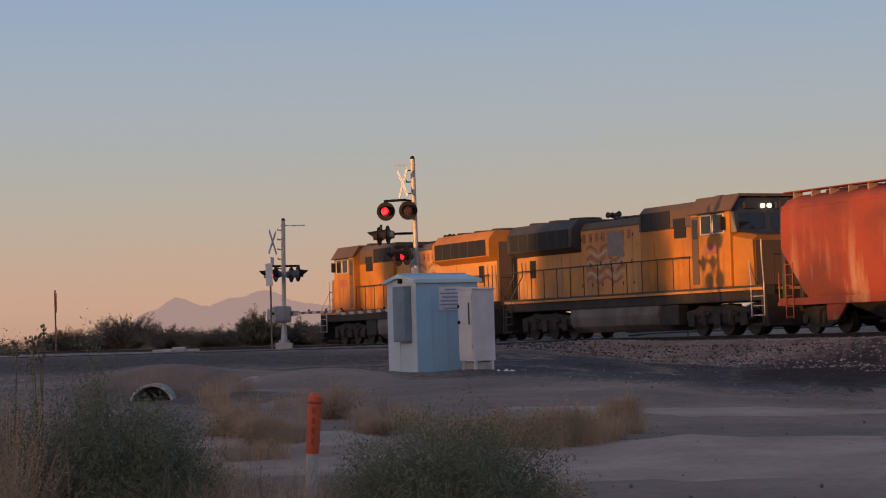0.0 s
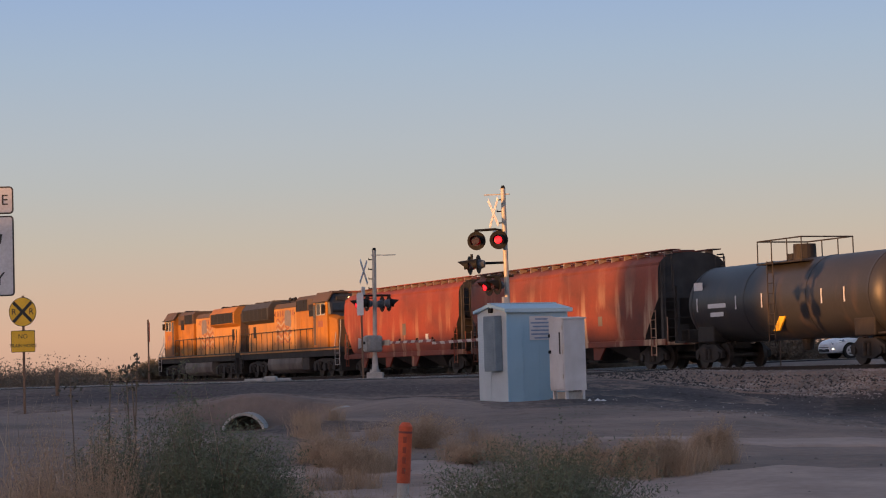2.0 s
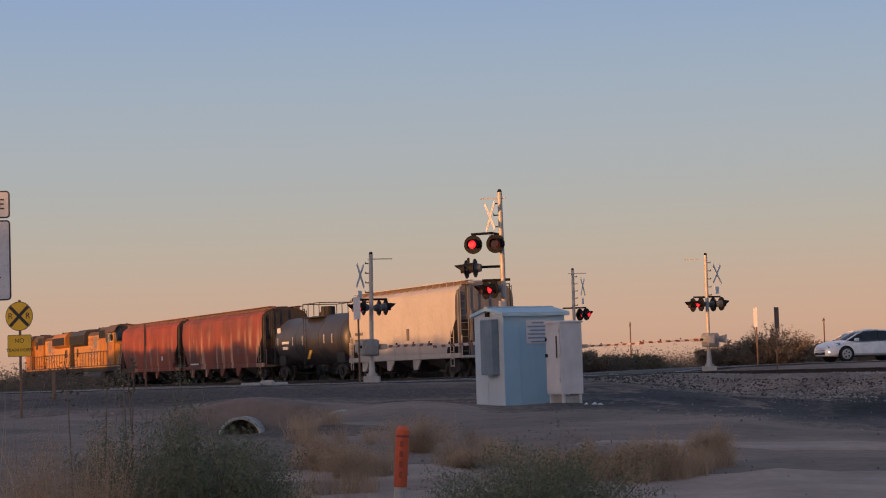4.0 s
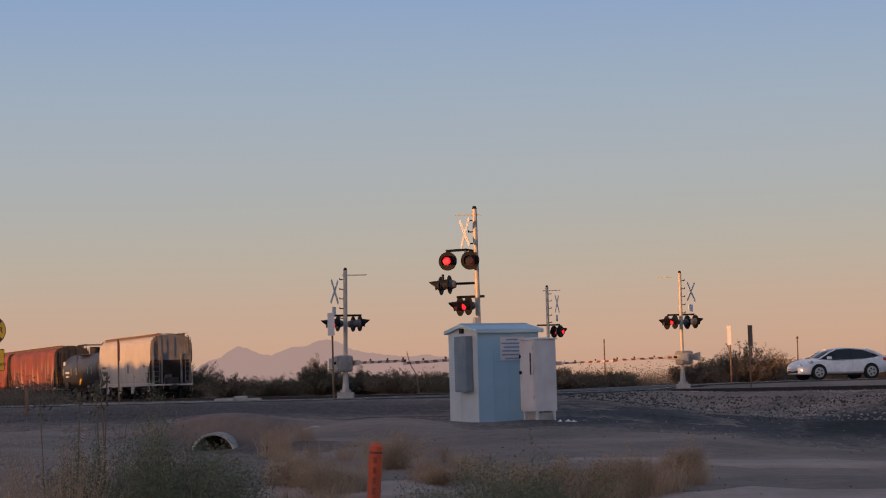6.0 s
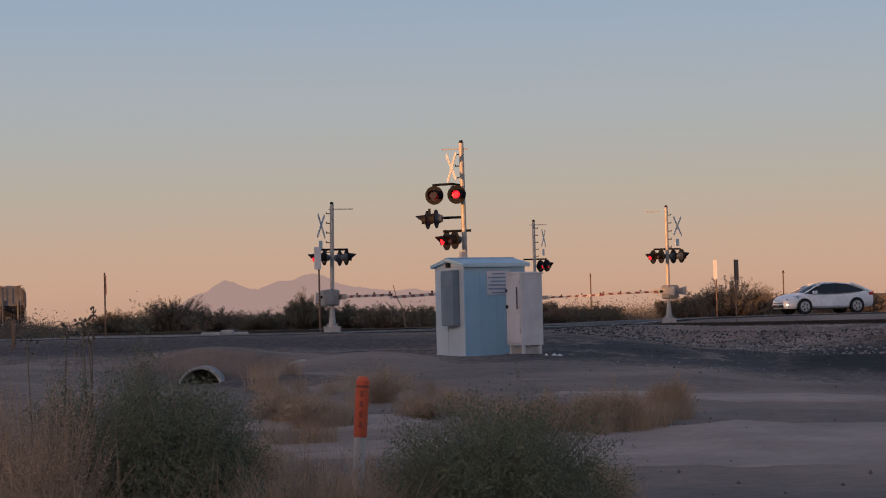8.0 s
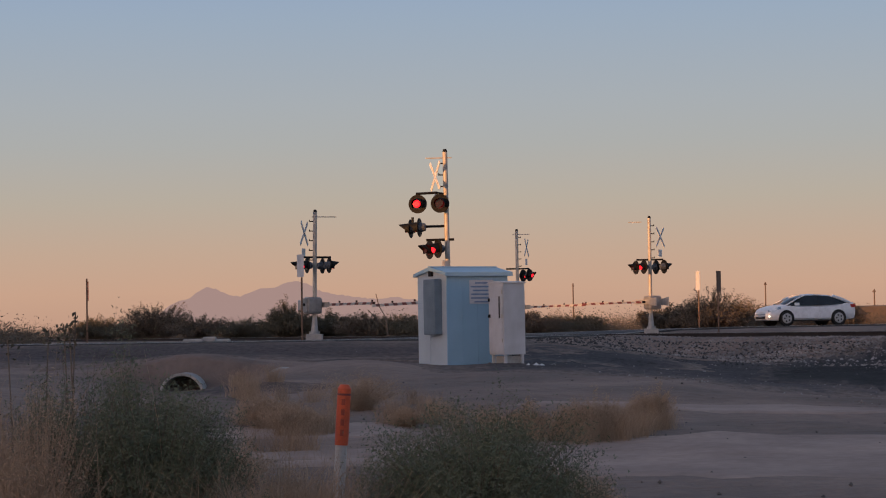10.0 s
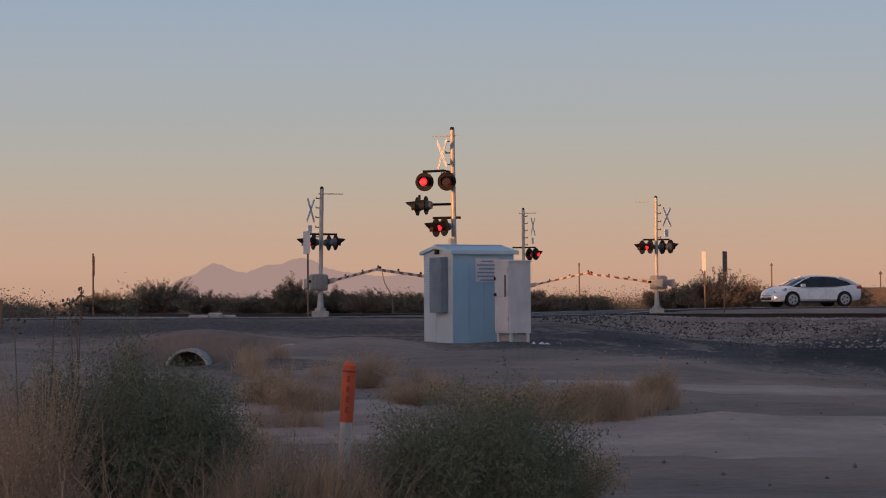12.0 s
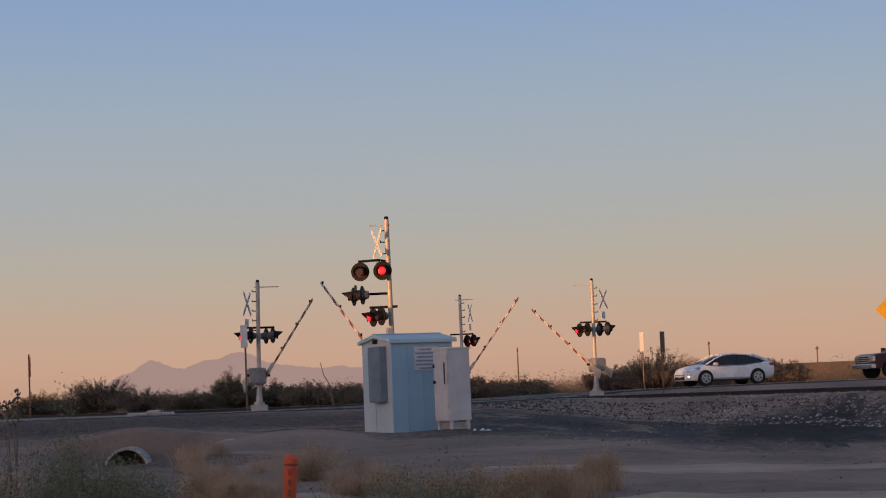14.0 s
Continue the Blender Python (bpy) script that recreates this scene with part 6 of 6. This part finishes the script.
# ---- far plants, hills and poles ----
def build_distance():
    rnd = random.Random(31)
    for name, mat_name, n, seed in (("scrub", "leaf_far", 1250, 41), ("dark_scrub", "leaf_dark", 380, 42)):
        spots = []
        for _ in range(n):
            y = rnd.uniform(112, 340)
            u = rnd.uniform(-1150, 1050)
            x = u * y / 3650
            s = (x - TRACK_C.x) * TRACK_N.x + (y - TRACK_C.y) * TRACK_N.y
            if s > -7 or road_near(x, y)[0] < 7:
                continue
            h = rnd.uniform(1.1, 1.95) * (1 + y / 700)
            w = h * rnd.uniform(0.8, 1.5)
            zb = ground_z(x, y)
            for _ in range(320):
                a, q = rnd.uniform(0, 6.283), math.sqrt(rnd.random())
                top = h * (1 - 0.6 * q * q) * rnd.uniform(0.9, 1.0)
                spots.append((x + math.cos(a) * w * q, y + math.sin(a) * w * q, zb + top * rnd.random() ** 1.15))
        for _ in range(n // 6):
            y = rnd.uniform(84, 210)
            x = rnd.uniform(-1200, -745) * y / 3650
            if road_near(x, y)[0] < 7:
                continue
            h, zb = rnd.uniform(0.9, 1.9), ground_z(x, y)
            w = h * rnd.uniform(0.9, 1.7)
            for _ in range(320):
                a, q = rnd.uniform(0, 6.283), math.sqrt(rnd.random())
                top = h * (1 - 0.6 * q * q) * rnd.uniform(0.9, 1.0)
                spots.append((x + math.cos(a) * w * q, y + math.sin(a) * w * q, zb + top * rnd.random() ** 1.15))
        tagged(new(name, leaf_mesh(name, spots, mat_name, 0.052, seed, 2.2)), "low dry desert scrub along the horizon", "scrub", kind="stuff")
    for x, y, r, h, lab, lf, sd in ((-23.5, 162, 3.4, 3.1, "broad bare-topped desert shrub lit by low sun", "leaf_far", 51), (-10.9, 136, 2.3, 2.6, "dense dark green desert shrub", "leaf_dark", 52),
                                    (-8.2, 139, 1.9, 2.0, "low dark desert shrub", "leaf_dark", 56), (14.0, 112, 2.6, 2.5, "broad grey-brown desert shrub behind the signal", "leaf_far", 53),
                                    (11.6, 115, 1.7, 1.8, "low brown desert shrub", "leaf_far", 57), (4.0, 120, 2.6, 1.6, "low brown desert shrub beyond the track", "leaf_far", 54), (7.2, 124, 2.2, 1.5, "low brown desert shrub beyond the track", "leaf_dark", 58),
                                    (21.5, 118, 2.2, 1.9, "brown desert shrub beside the road", "leaf_far", 55), (-36.0, 205, 3.0, 2.4, "low brown desert shrub", "leaf_far", 59)):
        shrub("desert_shrub", x, y, ground_z(x, y), r, h, lab, lf, 0.036, 400, 120, sd, stem_r=0.011, bare=0.4, group="desert shrubs", category="shrub")
    for i, (x, y, r, h) in enumerate(((-30.5, 178, 3.2, 2.2), (-19.0, 152, 2.8, 1.9), (-15.2, 148, 2.6, 1.7), (-5.6, 133, 2.8, 1.7), (-3.0, 131, 2.4, 1.6), (0.2, 128, 2.6, 1.5), (-26.8, 172, 3.0, 2.0), (17.5, 121, 2.4, 1.7))):
        shrub("desert_shrub", x, y, ground_z(x, y), r, h, "low dry brown desert shrub along the horizon", "leaf_far" if i % 2 else "leaf_dark", 0.042, 240, 100, 90 + i, stem_r=0.011, bare=0.25, group="desert shrubs", category="shrub")
    # a dry earth bank to the right of the road
    bm = prism([(150, 1.0), (153, 2.9), (157, 3.0), (175, 1.0)], 23, 140, "x")
    bmesh.ops.subdivide_edges(bm, edges=bm.edges[:], cuts=1)
    tagged(part("earth_bank", bm, "bank"), "low dry earth bank along the road", "bank", kind="structure")
    # bare dead tree
    t = thing("dead_tree", pose(-3.75, 110, 1.1), "bare dead tree with two forked branches", "tree")
    part("trunk", rod((0.15, 0, -0.1), (0.0, 0, 1.3), 0.05, 0.035, 6), "twig", t)
    part("branch", pipe([(0.0, 0, 1.3), (-0.35, 0, 1.9), (-0.5, 0, 2.55)], 0.025, 5), "twig", t)
    part("branch", pipe([(0.08, 0, 0.7), (-0.6, 0, 1.35), (-0.95, 0, 1.7)], 0.022, 5), "twig", t)
    # mountains: a self-lit sheet whose flat colour holds the distance haze
    prof = [(-560, 10), (-506, 52), (-470, 66), (-441, 83), (-425, 80), (-400, 68), (-381, 65), (-346, 79), (-320, 80), (-300, 88), (-281, 91), (-262, 86), (-240, 74), (-216, 67), (-190, 62), (-160, 60), (-137, 57), (-100, 60), (-57, 51), (0, 40), (60, 30), (120, 18), (200, 10)]
    ys = 4300.0
    bm = bmesh.new()
    top, foot = [], []
    for (u0, v0), (u1, v1) in zip(prof, prof[1:]):
        for k in range(5):
            q = k / 5
            u, vv = u0 + (u1 - u0) * q, v0 + (v1 - v0) * q + 3.6 * noise.noise((u0 * 0.05 + q * 2.1, 3, 0))
            top.append(bm.verts.new((u * ys / 3650, ys, 1.65 + max(vv, 1) * ys / 3650)))
            foot.append(bm.verts.new((u * ys / 3650, ys - 260, -10)))
    for i in range(len(top) - 1):
        bm.faces.new((foot[i], foot[i + 1], top[i + 1], top[i]))
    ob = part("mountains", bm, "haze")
    tagged(ob, "mauve mountains on the horizon, haze put into a glowing colour", "mountains", kind="backdrop")
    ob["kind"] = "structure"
    for u, v in ((208, 79), (548, 76), (740, 60), (-1005, 30)):
        y = 390.0
        x, h = u * y / 3650, v * y / 3650 + 0.6
        t = thing("utility_pole", pose(x, y, 1.05), "distant wooden utility pole with a crossarm", "utility pole", "utility poles")
        part("pole", rod((0, 0, -0.5), (0, 0, h), 0.16, 0.11, 8), "pole_wood", t)
        part("crossarm", box(-0.12, 0.12, -1.1, 1.1, h - 0.55, h - 0.4), "pole_wood", t)
        for dy in (-0.9, -0.4, 0.4, 0.9):
            part("insulator", rod((0, dy, h - 0.4), (0, dy, h - 0.22), 0.06, seg=6), "matt_black", t)


# emission with haze put into its colour; takes no light from the scene
M["haze"] = glow("painted_mauve_haze", linear(166, 138, 132)[:3], 1.0)
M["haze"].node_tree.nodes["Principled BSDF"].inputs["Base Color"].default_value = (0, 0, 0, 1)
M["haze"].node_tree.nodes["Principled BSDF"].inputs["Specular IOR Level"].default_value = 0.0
M["bank"] = mat("dry_bank_soil", (0.20, 0.13, 0.075), (0.12, 0.085, 0.055), 0.95, scale=0.3, fine=3, bump=0.6, dist=0.1)


# ---- small roadside things ----
def sign_post(t, z0, z1, r=0.03, material="galv"):
    part("post", box(-r, r, -r * 0.6, r * 0.6, z0, z1), material, t, "thin metal post")


def plate(w, h, z, corner=0.04, y=0.0, thick=0.004):
    pts = []
    for cx_, cz_, a0 in ((w / 2 - corner, h / 2 - corner, 0), (-w / 2 + corner, h / 2 - corner, 90), (-w / 2 + corner, -h / 2 + corner, 180), (w / 2 - corner, -h / 2 + corner, 270)):
        for k in range(5):
            a = radians(a0 + 22.5 * k)
            pts.append((cx_ + corner * math.cos(a), z + cz_ + corner * math.sin(a)))
    return prism(pts, y, y + thick, "y")


def build_roadside():
    face = pose(0, 0, 0, 90, 0, 0)
    # railway advance warning
    t = thing("crossing_warning_sign", pose(-13.06, 54.4, 0.84, 0, 0, -10), "round yellow railway warning sign with plate below", "sign")
    t.scale = (0.85, 0.85, 0.85)
    sign_post(t, -0.7, 3.6, 0.035, "post_wood")
    zc, r = 3.09, 0.457
    d = part("sign_disc", rod((0, -0.05, zc), (0, -0.045, zc), r, seg=44), "ink", t, "black-edged yellow disc")
    part("disc_face", rod((0, -0.054, zc), (0, -0.05, zc), r - 0.02, seg=44), "sign_yellow", d)
    for a in (45, -45):
        part("cross_bar", box(-r + 0.03, r - 0.03, -0.004, 0.0, -0.05, 0.05), "ink", d, m=pose(0, -0.054 - (0.002 if a > 0 else 0), zc, 0, a, 0))
    for sx in (-1, 1):
        words("letter", "R", 0.27, "ink", d, pose(sx * 0.29, -0.06, zc) @ face)
    p = part("sign_plate", plate(0.80, 0.68, zc - 0.92, 0.04, -0.05), "ink", t, "yellow plate with black words")
    part("plate_face", plate(0.765, 0.645, zc - 0.92, 0.03, -0.054), "sign_yellow", p)
    words("plate_words", "NO", 0.2, "ink", p, pose(0, -0.058, zc - 0.77) @ face)
    words("plate_words", "TRAIN HORN", 0.148, "ink", p, pose(0, -0.058, zc - 1.06) @ face)
    # lane sign
    s = 157.0
    x1, yy = -889.5 / s, 3650 / s
    t = thing("lane_sign", pose(x1 - 0.38, yy, 0.1), "white lane sign, two plates with black lettering", "sign")
    sign_post(t, -0.3, 3.9, 0.035)
    for za, zb, text, sz, zt in ((3.545, 3.86, "LANE", 0.17, 3.70), (2.61, 3.525, "ONLY", 0.21, 2.80)):
        za, zb, zt = za - 0.1, zb - 0.1, zt - 0.1
        q = part("sign_plate", plate(0.76, zb - za, (za + zb) / 2, 0.045, -0.03), "ink", t, "black-edged white plate")
        part("plate_face", plate(0.725, zb - za - 0.035, (za + zb) / 2, 0.03, -0.034), "sign_white", q)
        words("plate_words", text, sz, "ink", q, pose(-0.03 if text == "ONLY" else 0.10, -0.038, zt) @ face, spacing=1.12)
        if text == "ONLY":
            part("arrow", prism([(-0.03, 2.85), (0.03, 2.85), (0.03, 3.02), (0.19, 3.14), (0.23, 3.10), (0.25, 3.22), (0.13, 3.2), (0.16, 3.17), (-0.03, 3.05)], -0.0385, -0.036, "y"), "ink", q)
    # orange utility marker
    s = 240.0
    t = thing("marker_post", pose(-0.915, 3650 / s, 0.0, 0, 4.0, 0), "orange and white round utility marker post", "marker post")
    part("sleeve", rod((0, 0, 0.82), (0, 0, 1.235), 0.05, seg=20), "orange", t, "orange plastic sleeve", smooth=True)
    part("cap", rod((0, 0, 1.235), (0, 0, 1.265), 0.05, 0.03, 20), "orange", t, smooth=True)
    part("band", rod((0, 0, 1.185), (0, 0, 1.2), 0.0512, seg=20), "stripe_red", t)
    part("tube", rod((0, 0, -0.2), (0, 0, 0.82), 0.044, seg=20), "arm_white", t, "white lower tube", smooth=True)
    for k in range(4):
        part("printed_label", box(-0.013, 0.013, -0.0525, -0.046, 0.89 + k * 0.075, 0.935 + k * 0.075), "label_red", t)
    # culvert ends
    for u, v, sc, r in ((-478, -107, 70.0, 0.57), (-312, -92, 72.0, 0.42)):
        x, y, z = u / sc, 3650 / sc, 1.65 + v / sc
        bm = bmesh.new()
        n = 28
        for (ra, rb) in ((r, r - 0.065),):
            rings = []
            for yy in (-1.0 if r > 0.5 else 0.0, 1.2):
                rings.append([bm.verts.new((x + ra * math.cos(2 * math.pi * i / n), y + yy, z + ra * math.sin(2 * math.pi * i / n))) for i in range(n)])
                rings.append([bm.verts.new((x + rb * math.cos(2 * math.pi * i / n), y + yy, z + rb * math.sin(2 * math.pi * i / n))) for i in range(n)])
            for i in range(n):
                j = (i + 1) % n
                bm.faces.new((rings[0][i], rings[0][j], rings[1][j], rings[1][i]))
                bm.faces.new((rings[1][i], rings[1][j], rings[3][j], rings[3][i]))
                bm.faces.new((rings[0][i], rings[2][i], rings[2][j], rings[0][j]))
            bm.faces.new(rings[3])
        bmesh.ops.recalc_face_normals(bm, faces=bm.faces)
        tagged(part("culvert_pipe", bm, "concrete"), "round concrete culvert pipe set in the bank", "culvert", "culvert pipes")
    # pale slab and rubble by the road
    for x, y, w, h in ((-9.3, 73.0, 0.7, 0.03), (-8.75, 73.2, 0.45, 0.1), (-8.3, 73.4, 0.5, 0.02)):
        tagged(part("concrete_slab", box(x - w / 2, x + w / 2, y - 0.25, y + 0.25, 1.25, 1.45 + h, 0.05), "concrete"), "broken pale concrete slab beside the road", "rubble", "broken slabs")
    for x, y, w in ((1.95, 50.4, 0.12), (2.08, 50.5, 0.09), (1.75, 50.35, 0.07)):
        v, f = [], []
        add_stone(v, f, random.Random(int(x * 100)), x, y, ground_z(x, y), w)
        me = bpy.data.meshes.new("white_rock")
        me.from_pydata(v, [], f)
        me.materials.append(M["white"])
        tagged(new("white_rock", me), "small white rock beside the relay cabinet", "rock", "white rocks")
    # posts and small signs seen nearly edge on
    for u, v0, v1, sc, pw, ph, turn, mt, lab in ((-272, -20, 138, 50.0, 0.55, 0.8, -60, "sign_white", "narrow white sign on a thin post by the road"),
                                                 (430, 2, 97, 35.0, 0.34, 0.97, -62, "sign_white", "sunlit sign plate on a post beyond the track"),
                                                 (464, 2, 97, 41.5, 0.55, 0.9, 62, "post_wood", "grey sign plate on a wooden post beyond the track")):
        x, y = u / sc, 3650 / sc
        z0, z1 = 1.65 + v0 / sc, 1.65 + v1 / sc
        t = thing("road_sign", pose(x, y, z0, 0, 0, turn), lab, "sign", "small road signs")
        part("post", rod((0, 0, -0.4), (0, 0, z1 - z0), 0.035, seg=8), "post_wood", t)
        part("sign_plate", plate(pw, ph, z1 - z0 - ph / 2, 0.03, -0.045), mt, t)
    t = thing("warning_sign", pose(19.15, 80.0, 1.5, 0, 0, 12), "yellow diamond warning sign on a post beside the road", "sign")
    part("post", rod((0, 0, -0.4), (0, 0, 3.6), 0.035, seg=8), "galv", t)
    part("sign_plate", prism([(0, 2.15), (0.62, 2.77), (0, 3.39), (-0.62, 2.77)], -0.05, -0.045, "y"), "sign_yellow", t)
    t = thing("delineator_post", pose(-653 / 46.0, 3650 / 46.0, 1.5), "tall thin reddish-brown marker post beside the road", "post")
    part("post", box(-0.028, 0.028, -0.02, 0.02, -0.3, 2.36), "post_wood", t)
    part("reflector", box(0.036, 0.065, -0.01, 0.01, 1.5, 2.25), "orange", t, "narrow orange reflector strip")
    t = thing("fence_post", pose(-817 / 60.0, 3650 / 60.0, 0.9), "short weathered timber post", "post")
    part("post", box(-0.05, 0.05, -0.05, 0.05, -0.3, 1.1), "post_wood", t)


# ---- unseen trees added beyond the left of the view to cast shade over the crossing ----
def build_shade_trees():
    rnd = random.Random(61)
    spots = []
    for _ in range(2600):
        a, q, zz = rnd.uniform(0, 6.283), math.sqrt(rnd.random()), rnd.random()
        w = 3.9 * (0.55 + 0.9 * zz * (1.15 - zz)) * (1 + 0.25 * math.sin(3 * a))
        spots.append((math.cos(a) * w * q, math.sin(a) * w * q, 0.1 + 6.2 * zz * (1 - 0.12 * q)))
    t = thing("mesquite_tree", pose(-70, -82, 1.0), "broad dark unseen tree, added to cast shade", "tree", "roadside trees")
    part("trunk", rod((0, 0, -0.3), (0.2, 0, 2.4), 0.3, 0.18, 10), "pole_wood", t)
    for a in (0.3, 2.2, 4.1):
        part("limb", pipe([(0.2, 0, 2.2), (0.2 + 1.2 * math.cos(a), 1.2 * math.sin(a), 3.4), (0.2 + 2.2 * math.cos(a), 2.2 * math.sin(a), 4.8)], 0.09, 6), "pole_wood", t)
    o = new("crown", leaf_mesh("crown", spots, "leaf_dark", 0.55, 62, 1.4))
    o.parent = t
    # heights and gaps of these added trees follow where shade should fall
    low = [(y, 1.17) for y in range(-78, 26, 4)] + [(y, 1.14 - 0.0016 * (y - 26)) for y in range(28, 108, 4)] + [(y, 0.83 - 0.0035 * (y - 110)) for y in range(140, 236, 4)] + [(y, 0.98) for y in range(110, 138, 4)]
    for i, (y, k) in enumerate(low):
        c = copy_thing(t, pose(-70 + rnd.uniform(-1.5, 1.5), y, 1.0, 0, 0, 47 * i))
        c.scale = (k, k, k * rnd.uniform(0.97, 1.03))
    for i, (x, y) in enumerate(((-70, 7.6), (-72, 8.0), (-70, 9.4), (-72, 9.6), (-70, 11.2), (-72, 11.4), (-70, 13.0), (-72, 13.1), (-70, 14.8), (-72, 13.9), (-70, 15.5), (-70, 37.2))):
        c = copy_thing(t, pose(x, y, 1.0, 0, 0, 71 * i))
        c.scale = (0.72, 0.72, 1.8)
        c["label"] = "tall narrow unseen tree, added to cast shade"


build_foreground()
build_track_side()
build_distance()
build_roadside()
build_shade_trees()


def motions():
    for ob, rows in MOVES:
        walk(ob, rows)


motions()
